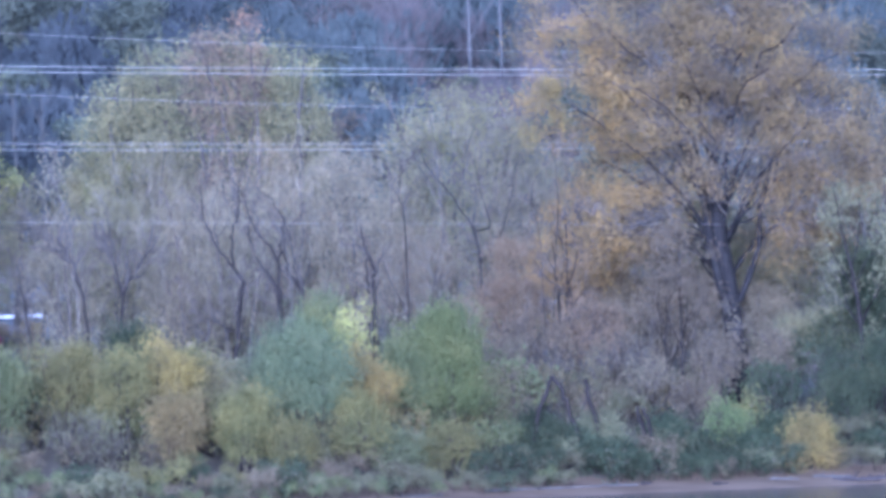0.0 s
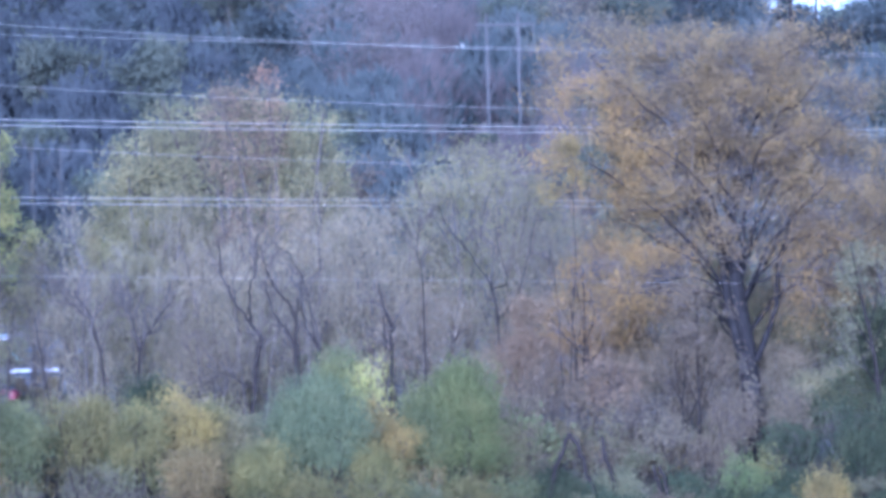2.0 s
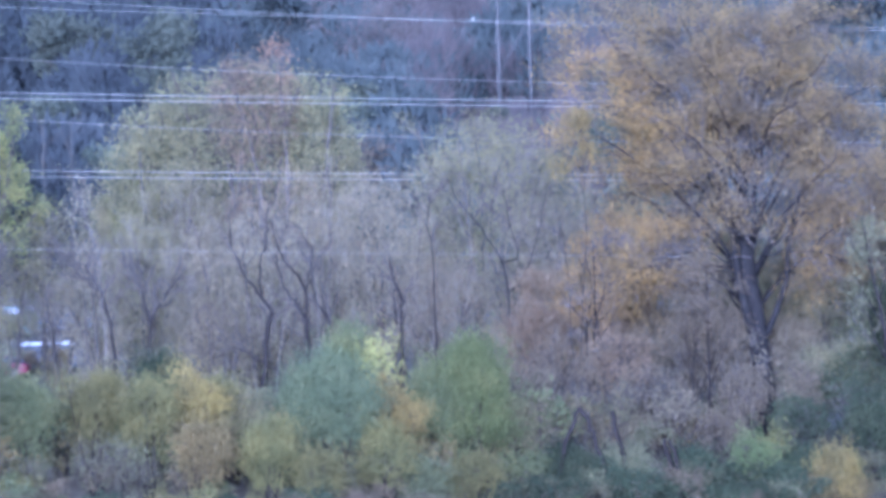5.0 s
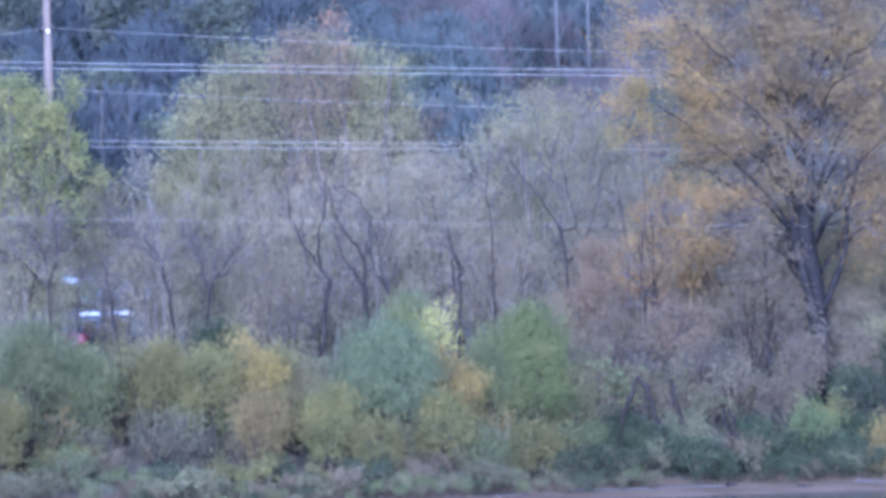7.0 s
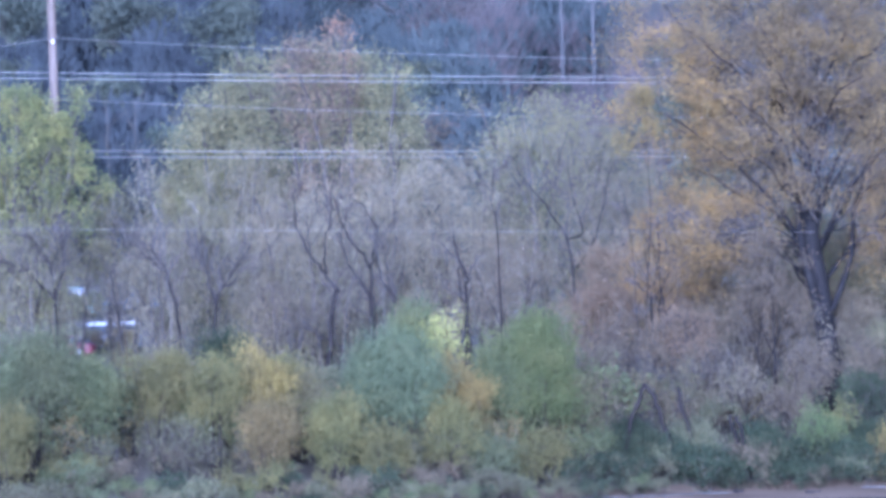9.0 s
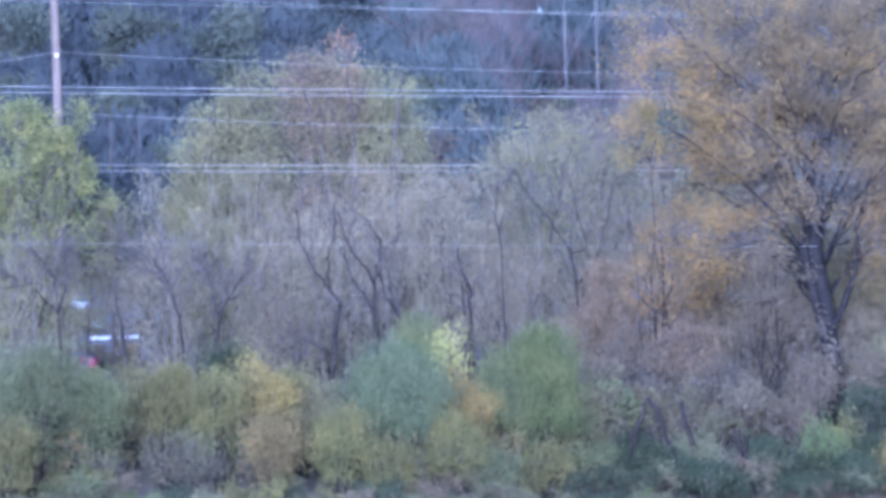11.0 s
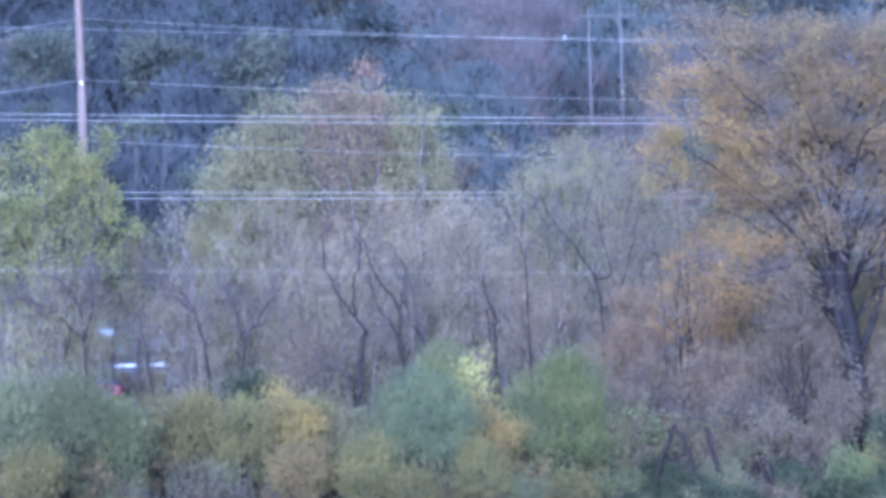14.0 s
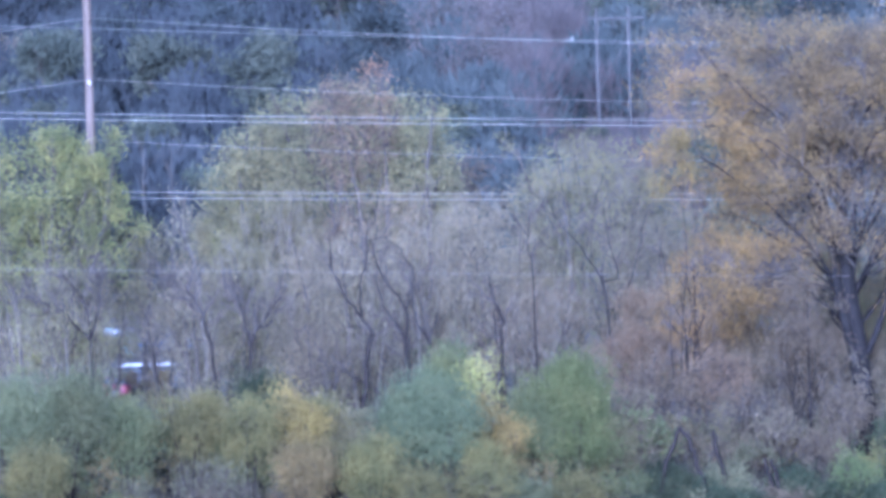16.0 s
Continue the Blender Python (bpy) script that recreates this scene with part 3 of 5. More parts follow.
bare_tree(10.26, 324.94, 5.03, 1.91, "brown", "brown withered thicket bush under a large tree", 665, leaf_n=1000, crown=0.95, stems=3, splay=0.7, r0=0.06, gaps=0.6, bark=DARKBARK, twig=OAKTWIG)
bare_tree(11.73, 323.00, 4.03, 1.58, "brown", "brown withered thicket bush under a large tree", 67, leaf_n=1000, crown=0.95, stems=3, splay=0.7, r0=0.06, gaps=0.6, bark=DARKBARK, twig=OAKTWIG)
bare_tree(12.68, 332.40, 6.65, 1.95, "brown", "brown withered thicket bush under a large tree", 788, leaf_n=1800, crown=0.95, stems=3, splay=0.7, r0=0.06, gaps=0.4, bark=DARKBARK, twig=OAKTWIG)
bare_tree(20.07, 334.51, 5.13, 2.13, "scrub", "brown withered thicket bush under a large tree", 41, leaf_n=1800, crown=0.95, stems=3, splay=0.7, r0=0.06, gaps=0.4, bark=DARKBARK, twig=OAKTWIG)
bare_tree(18.63, 325.16, 3.56, 1.59, "dark", "dark green thicket bush under a large tree", 177, leaf_n=1800, crown=0.95, stems=3, splay=0.7, r0=0.06, gaps=0.4, bark=DARKBARK, twig=OAKTWIG)
bare_tree(21.70, 330.14, 4.62, 1.94, "dark", "dark green thicket bush under a large tree", 457, leaf_n=1800, crown=0.95, stems=3, splay=0.7, r0=0.06, gaps=0.4, bark=DARKBARK, twig=OAKTWIG)
bare_tree(14.09, 323.65, 2.74, 1.42, "brown", "brown withered thicket bush under a large tree", 562, leaf_n=1800, crown=0.95, stems=3, splay=0.7, r0=0.06, gaps=0.4, bark=DARKBARK, twig=OAKTWIG)

bare_tree(15.60, 326.60, 4.70, 1.70, "brown", "brown withered thicket bush under a large tree", 311, leaf_n=1500, crown=0.95, stems=3, splay=0.7, r0=0.06, gaps=0.4, bark=DARKBARK, twig=OAKTWIG)
bare_tree(18.70, 328.40, 5.00, 1.60, "brown", "brown withered thicket bush under a large tree", 317, leaf_n=1500, crown=0.95, stems=3, splay=0.7, r0=0.06, gaps=0.4, bark=DARKBARK, twig=OAKTWIG)
bare_tree(15.90, 331.00, 7.00, 1.60, "brown", "thin twiggy sapling with a few dead leaves", 319, leaf_n=350, crown=0.9, stems=3, splay=0.7, r0=0.05, gaps=0.4, twig=OAKTWIG)


# ---- the big tree and the trees behind the bank ----
BIG = (17.28, 336.00, 26.21)
bare_tree(-13.80, 377.00, 23.2, 7.5, "sage", "broad half-bare tree with faded olive leaves", 432, leaf_n=15000, stems=6, splay=0.6, size=(0.22, 0.15), crown=0.62, gaps=0.12, spray=2600, twig=BARK)
bare_tree(-13.4, 371.00, 23.9, 3.4, "pink", "tree with faded russet leaves", 628, leaf_n=3600, stems=4, size=(0.22, 0.15), crown=0.34, splay=0.6, spray=900, twig=BARK)
bare_tree(-19.7, 374.00, 20.9, 4.0, "sage", "faded olive tree at the edge of a wood", 888, leaf_n=7000, stems=3, size=(0.26, 0.18), crown=0.6, gaps=0.12, spray=1200, twig=BARK)
bare_tree(-21.6, 376.00, 16.6, 2.2, "lemon_green", "yellowish tree at the edge of a wood", 714, leaf_n=2800, stems=2, size=(0.26, 0.18), crown=0.5, spray=500, twig=BARK)
bare_tree(-9.4, 373.00, 22.4, 3.0, "sage", "half-bare tree with faded olive leaves", 308, leaf_n=4500, stems=3, size=(0.26, 0.18), crown=0.6, gaps=0.12, spray=900, twig=BARK)
bare_tree(-12.85, 371.00, 24.44, 1.95, "orange", "slim tree with an orange red top", 631, leaf_n=3000, crown=0.16, low_cut=22.0, size=(0.2, 0.15))
bare_tree(-26.77, 366.00, 14.36, 3.40, "olive", "half-bare tree with faded olive leaves", 479, leaf_n=2400, crown=0.45, low_cut=8.0, angle=30)
bare_tree(-20.01, 364.00, 15.14, 3.38, "dull", "half-bare tree with faded olive leaves", 315, leaf_n=5000)
bare_tree(-27.73, 350.00, 10.96, 2.57, "dull", "half-bare tree with faded olive leaves", 403, leaf_n=1900, crown=0.55, low_cut=6.2, angle=30)
bare_tree(-25.29, 360.00, 13.75, 3.52, "dull", "bare grey tree with a haze of mauve twigs", 653, leaf_n=2000, crown=0.6, low_cut=6.6, angle=30, spray=250)
bare_tree(-29.04, 354.00, 12.58, 3.46, "rust", "bare grey tree with a haze of mauve twigs", 137, leaf_n=1900, crown=0.55, low_cut=6.4, angle=30)
bare_tree(-32.50, 350.00, 11.86, 3.42, "rust", "bare grey tree with a haze of mauve twigs", 640, leaf_n=2600)
bare_tree(-19.90, 358.00, 13.52, 3.32, "dull", "bare grey tree with a haze of mauve twigs", 404, leaf_n=2600, spray=650)
bare_tree(-15.42, 352.00, 13.79, 3.78, "rust", "bare grey tree with a haze of mauve twigs", 938, leaf_n=2600, spray=650)
bare_tree(-12.24, 350.00, 14.02, 3.42, "rust", "bare grey tree with a haze of mauve twigs", 359, leaf_n=2600, spray=650)
bare_tree(-8.96, 356.00, 14.50, 3.83, "rust", "bare grey tree with a haze of mauve twigs", 835, leaf_n=2600, spray=650)
bare_tree(-5.55, 362.00, 15.56, 3.54, "rust", "bare grey tree with a haze of mauve twigs", 269, leaf_n=2600, spray=650)
bare_tree(-2.78, 365.00, 14.34, 3.39, "rust", "bare grey tree with a haze of mauve twigs", 777, leaf_n=2600, spray=650)
bare_tree(-1.05, 352.00, 10.73, 3.44, "brown", "bare grey tree with a haze of mauve twigs", 287, leaf_n=2600, spray=650)
bare_tree(4.50, 362.00, 13.99, 3.89, "rust", "bare grey tree with a haze of mauve twigs", 802, leaf_n=2600, spray=650)
bare_tree(-22.45, 348.00, 11.52, 3.06, "rust", "bare grey tree with a haze of mauve twigs", 94, leaf_n=2600, spray=650)
bare_tree(1.50, 369.00, 20.00, 5.2, "sage", "open tree with rising branches and thin pale olive leaves", 961, leaf_n=10500, size=(0.22, 0.15), stems=5, splay=0.62, crown=0.8, gaps=0.35, angle=30, spray=2400)
bare_tree(6.31, 352.00, 9.73, 3.96, "pink", "thicket tree with brown withered leaves", 455, leaf_n=5500)
bare_tree(9.27, 343.00, 7.61, 3.69, "pink", "thicket tree with brown withered leaves", 104, leaf_n=5000)
bare_tree(12.12, 339.00, 6.99, 3.81, "brown", "thicket tree with brown withered leaves", 610, leaf_n=5000)
bare_tree(15.13, 340.00, 6.30, 3.66, "brown", "thicket tree with brown withered leaves", 124, leaf_n=4500)
bare_tree(20.71, 343.00, 8.83, 4.36, "dull", "thicket tree with brown withered leaves", 687, leaf_n=5500)
bare_tree(24.08, 346.00, 13.63, 4.57, "brown", "thicket tree with brown withered leaves", 720, leaf_n=6000)
bare_tree(26.49, 350.00, 16.13, 3.76, "tan", "thicket tree with brown withered leaves", 799, leaf_n=4500)
bare_tree(18.78, 340.00, 6.25, 3.66, "brown", "thicket tree with brown withered leaves", 674, leaf_n=4500)
bare_tree(3.93, 346.00, 7.06, 3.38, "pink", "thicket tree with brown withered leaves", 364, leaf_n=4500)
bare_tree(21.93, 333.00, 5.42, 3.26, "dull", "thicket tree with brown withered leaves", 340, leaf_n=4000)
bare_tree(-18.81, 366.00, 17.45, 3.58, "dull", "bare grey tree with a haze of mauve twigs", 297, leaf_n=3200, gaps=0.35, spray=650)
bare_tree(-16.05, 368.00, 16.67, 3.42, "rust", "bare grey tree with a haze of mauve twigs", 744, leaf_n=3200, gaps=0.35, spray=650)
bare_tree(-11.69, 367.00, 16.92, 3.77, "pink", "bare grey tree with a haze of mauve twigs", 331, leaf_n=3000, gaps=0.35, spray=650)
bare_tree(-7.93, 368.00, 17.51, 3.42, "rust", "bare grey tree with a haze of mauve twigs", 797, leaf_n=3000, gaps=0.35, spray=650)
bare_tree(-3.46, 372.00, 17.26, 3.64, "rust", "bare grey tree with a haze of mauve twigs", 414, leaf_n=2600, gaps=0.35, spray=650)
bare_tree(5.59, 370.00, 17.01, 3.44, "dull", "bare grey tree with a haze of mauve twigs", 680, leaf_n=2800, gaps=0.35, spray=650)
bare_tree(-14.60, 341.00, 7.84, 2.17, "brown", "bare grey tree with a haze of mauve twigs", 515, leaf_n=1500, spray=250, twig=OAKTWIG)
bare_tree(-16.23, 344.00, 8.28, 2.02, "brown", "bare grey tree with a haze of mauve twigs", 263, leaf_n=1400, spray=250, twig=OAKTWIG)
bare_tree(7.25, 331.00, 11.6, 2.3, "gold", "slender tree with orange gold leaves beside a large tree", 479, leaf_n=1500, crown=0.6, gaps=0.5, stems=3, bark=DARKBARK, twig=OAKTWIG)
bare_tree(6.25, 327.00, 18.40, 2.3, "yellow", "slender tree with yellow leaves beside a large tree", 755, leaf_n=5200, crown=0.24, gaps=0.3, low_cut=14.0, r0=0.05, bark=DARKBARK, twig=OAKTWIG)
bare_tree(25.99, 338.00, 18.69, 3.80, "oak", "slender tree with orange gold leaves beside a large tree", 612, leaf_n=6000, crown=0.6, gaps=0.4, stems=3)
bare_tree(24.60, 327.00, 15.40, 2.80, "scrub", "half-bare tree with dull olive leaves before a dark green tree", 823, leaf_n=2200, size=(0.3, 0.22), gaps=0.5, bark=DARKBARK, twig=OAKTWIG, crown=0.7)
bare_tree(13.36, 330.00, 10.82, 2.74, "brown", "thicket tree with brown withered leaves", 511, leaf_n=3600, bark=DARKBARK, r0=0.11, twig=OAKTWIG)
bare_tree(15.33, 352.00, 11.97, 3.78, "dull", "thicket tree with brown withered leaves", 548, leaf_n=3600)
bare_tree(17.99, 354.00, 11.13, 3.98, "rust", "thicket tree with brown withered leaves", 985, leaf_n=3600)
bare_tree(21.05, 353.00, 11.62, 3.80, "dull", "thicket tree with brown withered leaves", 407, leaf_n=3600)
bare_tree(16.11, 346.00, 7.37, 2.87, "brown", "thicket tree with brown withered leaves", 110, leaf_n=3600)
snag("dark forked tree with two crooked stems", 333, DARKBARK, [(0.15, 0.12, -11.91, 7.81, -11.76, 9.43, -11.63, 10.73, -11.33, 12.19, -11.35, 12.45), (0.1, 0.04, -11.35, 12.42, -11.94, 13.35, -12.51, 14.02, -13.04, 15.01, -13.43, 16.00, -13.57, 16.98, -13.64, 17.96), (0.085, 0.035, -11.82, 13.28, -11.98, 14.33, -11.72, 15.62, -11.49, 16.59, -11.50, 17.41, -11.34, 18.54), (0.06, 0.02, -11.73, 9.43, -12.37, 9.78, -13.01, 10.12, -13.66, 10.47)], 364, 12)
snag("dark crooked dead stem with a kink", 333, DARKBARK, [(0.12, 0.1, -3.93, 8.87, -3.86, 10.18, -3.80, 11.31, -3.87, 12.13, -3.66, 12.78), (0.12, 0.05, -3.66, 12.71, -3.96, 13.44, -4.18, 13.93, -4.32, 14.59, -4.39, 15.40), (0.07, 0.05, -4.12, 11.49, -4.16, 12.14, -4.20, 13.12, -4.18, 13.90)], 662, 5)
snag("pale bleached trunk leaning over", 336, PALEBARK, [(0.035, 0.035, -21.00, 10.73, -21.14, 12.70, -21.24, 14.02, -21.45, 16.00, -21.80, 17.33), (0.035, 0.02, -21.80, 17.33, -22.17, 18.32, -22.50, 19.32, -22.65, 19.98, -22.83, 20.58)], 129, 3)
snag("dark slender many-stemmed tree", 337, DARKBARK, [(0.12, 0.09, -9.51, 9.08, -9.37, 10.56, -9.40, 11.72, -9.87, 12.72), (0.07, 0.04, -9.87, 12.72, -10.60, 13.73, -10.93, 14.73, -11.10, 15.72), (0.1, 0.04, -9.30, 10.72, -9.32, 12.37, -9.38, 13.69, -9.91, 14.53, -10.55, 15.21, -10.99, 16.21, -11.16, 17.04, -11.47, 17.88), (0.07, 0.03, -9.38, 13.63, -9.08, 15.00, -8.95, 15.82, -9.30, 16.49, -9.67, 17.33, -10.32, 17.74)], 993, 10)
snag("dark slender twin-stemmed tree", 338, DARKBARK, [(0.13, 0.09, -8.61, 9.40, -8.23, 11.04, -8.04, 11.86, -8.67, 12.70), (0.08, 0.04, -8.67, 12.70, -8.98, 13.70, -9.05, 14.70, -9.15, 15.69), (0.06, 0.03, -8.14, 11.70, -8.43, 13.03, -8.54, 14.02, -8.76, 15.35)], 997, 10)
snag("pale streaked slim tree", 336, PALEBARK, [(0.03, 0.03, -8.49, 11.67, -8.64, 13.32, -8.81, 14.14, -9.05, 14.97, -9.16, 15.64)], 944, 4)
snag("leaning dark log propped against another", 311.5, DARKBARK, [(0.13, 0.12, 4.28, 2.30, 5.18, 4.36, 5.51, 5.33, 5.88, 6.41), (0.13, 0.12, 7.23, 2.69, 7.02, 3.91, 6.65, 4.84, 6.43, 5.45, 5.94, 6.41)], 56, 0)
snag("leaning dark trunk over the bank", 313.5, DARKBARK, [(0.17, 0.11, 8.44, 2.64, 8.31, 3.41, 8.09, 4.33, 7.84, 5.26, 7.75, 6.18)], 653, 0)
snag("pair of leaning dark trunks", 315.5, DARKBARK, [(0.13, 0.09, 11.70, 2.53, 11.18, 3.62, 10.89, 4.49), (0.15, 0.1, 10.97, 2.86, 10.72, 3.79, 10.59, 4.56)], 183, 0)
snag("dark leaning stem beside a pale trunk", 337, DARKBARK, [(0.115, 0.082, -20.45, 9.08, -20.72, 11.39, -21.31, 13.72, -22.25, 15.39), (0.057, 0.025, -21.31, 13.72, -22.6, 14.74, -23.55, 16.09)], 140, 30)
snag("tree with dark rising boughs", 358, OAKBARK, [(0.11, 0.07, 2.46, 10.34, 2.55, 13.49, 2.1, 15.96), (0.06, 0.025, 2.1, 15.96, 0.93, 17.74, -0.25, 19.18, -1.08, 20.96), (0.06, 0.025, 2.27, 15.6, 3.33, 15.92, 2.69, 18.04, 2.4, 20.16), (0.055, 0.02, 2.55, 13.49, 3.83, 15.21, 4.6, 17.64, 5.02, 19.73)], 620, 16)
snag("dark stem under withered leaves", 345, DARKBARK, [(0.057, 0.033, -1.89, 14.34, -1.99, 15.69, -2.27, 17.73, -2.08, 19.41)], 954, 24)
snag("dark trunk leaning from the foot of the large tree", 337, DARKBARK, [(0.213, 0.115, 20.25, 3.92, 19.3, 5.26, 18.53, 6.93, 18.27, 8.92)], 358, 20)
snag("dark tree with fine boughs", 336, DARKBARK, [(0.115, 0.041, -18.58, 9.34, -18.5, 11.97, -17.64, 13.26, -16.62, 14.54), (0.082, 0.033, -18.5, 11.97, -18.94, 13.95, -19.56, 15.29)], 414, 34)
snag("dark tree with fine boughs", 336, DARKBARK, [(0.115, 0.041, -27.77, 9.61, -27.79, 12.24, -27.96, 14.55, -29.39, 16.24), (0.082, 0.033, -27.79, 12.24, -29.13, 13.93, -31.4, 14.98), (0.074, 0.033, -27.79, 12.24, -27.14, 14.52, -27.42, 16.18)], 11, 34)
snag("pale dead tree trunk at the edge of the wood", 468, PALEBARK, [(0.04, 0.03, -34.08, 23.52, -34.08, 26.73, -34.07, 30.49)], 608, 6)
snag("pale dead tree trunk at the edge of the wood", 470, PALEBARK, [(0.04, 0.03, -31.84, 23.53, -31.84, 26.75, -31.95, 30.99)], 870, 6)
snag("slim dark tree behind willows", 335, DARKBARK, [(0.098, 0.041, -23.3, 8.16, -23.76, 9.48, -24.03, 11.46, -24.46, 13.76)], 685, 26)
bare_tree(-31.45, 345, 19.6, 5.3, "lemon_green", "tall yellow-green poplar with upright leafy boughs", 77, leaf_n=16500, crown=0.7, stems=6, shoots=(4, 4, 4), angle=26, size=(0.23, 0.14), splay=0.72, gaps=0.45, twig=BARK)
bare_tree(-29.5, 338.00, 11.40, 3.6, "sage", "half-bare tree with faded olive leaves", 613, leaf_n=2600, spray=900)


def big_oak():
    """The broad tree over the bank: a fan of rising limbs under a flat-topped crown, and a tier of drooping boughs below it."""
    x, y, h = BIG
    z0 = land(x, y)
    rng = np.random.default_rng(47)
    trunk = np.array([(0.1, 0, -0.4), (0.0, 0, 1.5), (-0.15, 0.05, 3.6), (-0.35, 0, 5.2), (-0.5, 0.1, 6.9), (-0.9, 0, 9.5), (-1.1, -0.1, 12.0), (-1.15, 0, 14.2), (-0.9, 0.1, 17.0), (-0.4, 0, 20.0), (0.4, 0, 23.0)])
    rad = np.array([0.9, 0.68, 0.62, 0.6, 0.58, 0.52, 0.42, 0.32, 0.21, 0.13, 0.07])

    def stem(f):
        g = np.clip(f, 0, 1) * (len(trunk) - 1)
        return np.stack([np.interp(g, np.arange(len(trunk)), trunk[:, k]) for k in range(3)], -1), np.interp(g, np.arange(len(rad)), rad)

    def boughs(T, f, rise, width):
        """Bent limbs from the stem at f out to the targets T; rise: how steeply they leave it."""
        S, r = stem(f)
        mid = S + (T - S) * np.array([0.34, 0.34, 0.0]) + np.stack([0 * f, 0 * f, (T - S)[:, 2] * 0.6 + rise], -1)
        t = np.linspace(0, 1, 9)[None, :, None]
        P = (1 - t) ** 2 * S[:, None] + 2 * t * (1 - t) * mid[:, None] + t * t * T[:, None]
        P[:, 2:-1] += np.cumsum(rng.normal(size=P[:, 2:-1].shape), 1) * 0.22
        return P, np.minimum(r * 0.6, width)[:, None] * np.linspace(1, 0.22, 9)

    # the upper crown: targets spread over a flattened dome
    n = 32
    up = (np.arange(n) + 0.5) / n
    az = np.arange(n) * 2.39996
    el = np.arcsin(-0.12 + 1.1 * up)
    flat = np.cos(el) ** 0.6
    high = np.sign(el) * np.abs(np.sin(el)) ** 0.7
    T1 = np.stack([-1.4 - 1.3 * high + np.cos(az) * flat * 9.3, np.sin(az) * flat * 7.5, 16.4 + 9.4 * high], -1) * rng.uniform(0.86, 1.0, (n, 1))
    P1, R1 = boughs(T1, 0.40 + 0.5 * up * rng.uniform(0.7, 1.1, n), 1.6, 0.13)
    # the lower tier droops, longest over the open ground upstream
    m = 11
    az = np.concatenate([rng.uniform(2.3, 4.0, 8), rng.uniform(-1.2, 1.2, 3)])
    far = np.concatenate([rng.uniform(7.0, 10.2, 8), rng.uniform(4.0, 6.5, 3)])
    T2 = np.stack([-0.8 + np.cos(az) * far, np.sin(az) * far * 0.8, rng.uniform(9.6, 11.6, m)], -1)
    P2, R2 = boughs(T2, rng.uniform(0.34, 0.5, m), 2.6, 0.10)
    twin = np.array([[(-0.3, -0.3, 4.6), (-0.9, -0.5, 6.6), (-1.5, -0.5, 9.2), (-1.75, -0.4, 11.8), (-2.6, -0.3, 14.2), (-3.6, -0.2, 16.6)], [(0.1, -0.2, 6.0), (0.7, -0.3, 7.4), (1.3, -0.2, 9.0), (1.5, 0.1, 11.5), (2.4, 0.2, 14.5), (3.6, 0.2, 17.0)]])
    wood, fine, S, D = [(trunk[None], rad[None]), (P1, R1), (P2, R2), (twin, np.array([[0.34, 0.32, 0.28, 0.23, 0.16, 0.09], [0.2, 0.2, 0.17, 0.15, 0.12, 0.07]]))], [], [], []
    for P, R, lo in ((P1, R1, 0.3), (P2, R2, 0.4)):
        s, d, f, r = sprout(rng, P, R, 13, lo, 1.0, 55)
        A, AR = grow(rng, s, d, rng.uniform(1.6, 3.6, len(s)) * (1.15 - 0.5 * f), np.clip(r * 0.6, 0.03, 0.07), 4, 0.2, 0.05)
        s, d, f, r = sprout(rng, A, AR, 5, 0.2, 1.0, 48)
        B, BR = grow(rng, s, d, rng.uniform(0.7, 1.7, len(s)), np.full(len(s), 0.026), 2, 0.2, 0.04)
        s, d, f, r = sprout(rng, B, BR, 4, 0.1, 1.0, 45)
        fine += [(A, AR), (B, BR)]
        S.append(s)
        D.append(d)
    tree = empty("large_tree", x, y, z0)
    link("trunk", mesh_of("trunk", *tubes(wood, (12, 6, 6, 8))), OAKBARK, tree)
    tv, tf = tubes(fine, (4, 3, 4, 3))
    s, d = np.concatenate(S), np.concatenate(D)
    tips = s + d * rng.uniform(0.4, 1.1, (len(s), 1))
    cv, cf = cones(s, tips, np.full(len(s), 0.016))
    link("twigwork", mesh_of("twigwork", np.concatenate([tv, cv]).tolist(), tf.tolist() + (cf + len(tv)).tolist()), OAKTWIG, tree)["kind"] = "stuff"
    for s, d, count, leaf, gap, label in ((S[0], D[0], 185000, "oak", 0.89, "thinning golden-brown leaves"), (S[1], D[1], 32000, "gold", 0.95, "orange gold leaves of the lower boughs")):
        pick = rng.integers(0, len(s), count)
        C = s[pick] + d[pick] * rng.uniform(0, 1.2, (count, 1)) + rng.normal(size=(count, 3)) * 0.55
        keep = wobble(C * np.array([1, 1, 1.5]), 5.3, 1.5) > gap - 1.0 + rng.uniform(-0.3, 0.3, count)
        # thin round the fork, where the limbs show
        keep &= (np.hypot(C[:, 0] + 1.0, C[:, 2] - 14.0) > 3.6 * rng.uniform(0.7, 1.15, count)) | (rng.uniform(0, 1, count) < 0.45)
        C, way = C[keep], d[pick][keep]
        out = unit(C - np.array([-1.2, 0, 13.0]))
        # the boughs over the open ground upstream have turned the brightest
        bright = (C[:, 0] + 0.7 * np.maximum(C[:, 2] - 18.0, 0) < -5.0 + rng.normal(size=len(C)) * 0.9) & (wobble(C, 8.1, 2.2) > -0.25)
        for some, tint, says in ((~bright, leaf, label), (bright, "gold", "golden yellow leaves of the outer boughs")):
            cr = link("crown", mesh_of("crown", *leaves(C[some], way[some] + rng.normal(size=C[some].shape) * 0.7, 0.135, 0.10, rng, out[some]), flat=True), LEAF[tint], tree, says)
            cr["kind"] = "stuff"
    tagged(tree, "large golden-brown autumn tree with a dark trunk and spreading boughs", "tree")


big_oak()

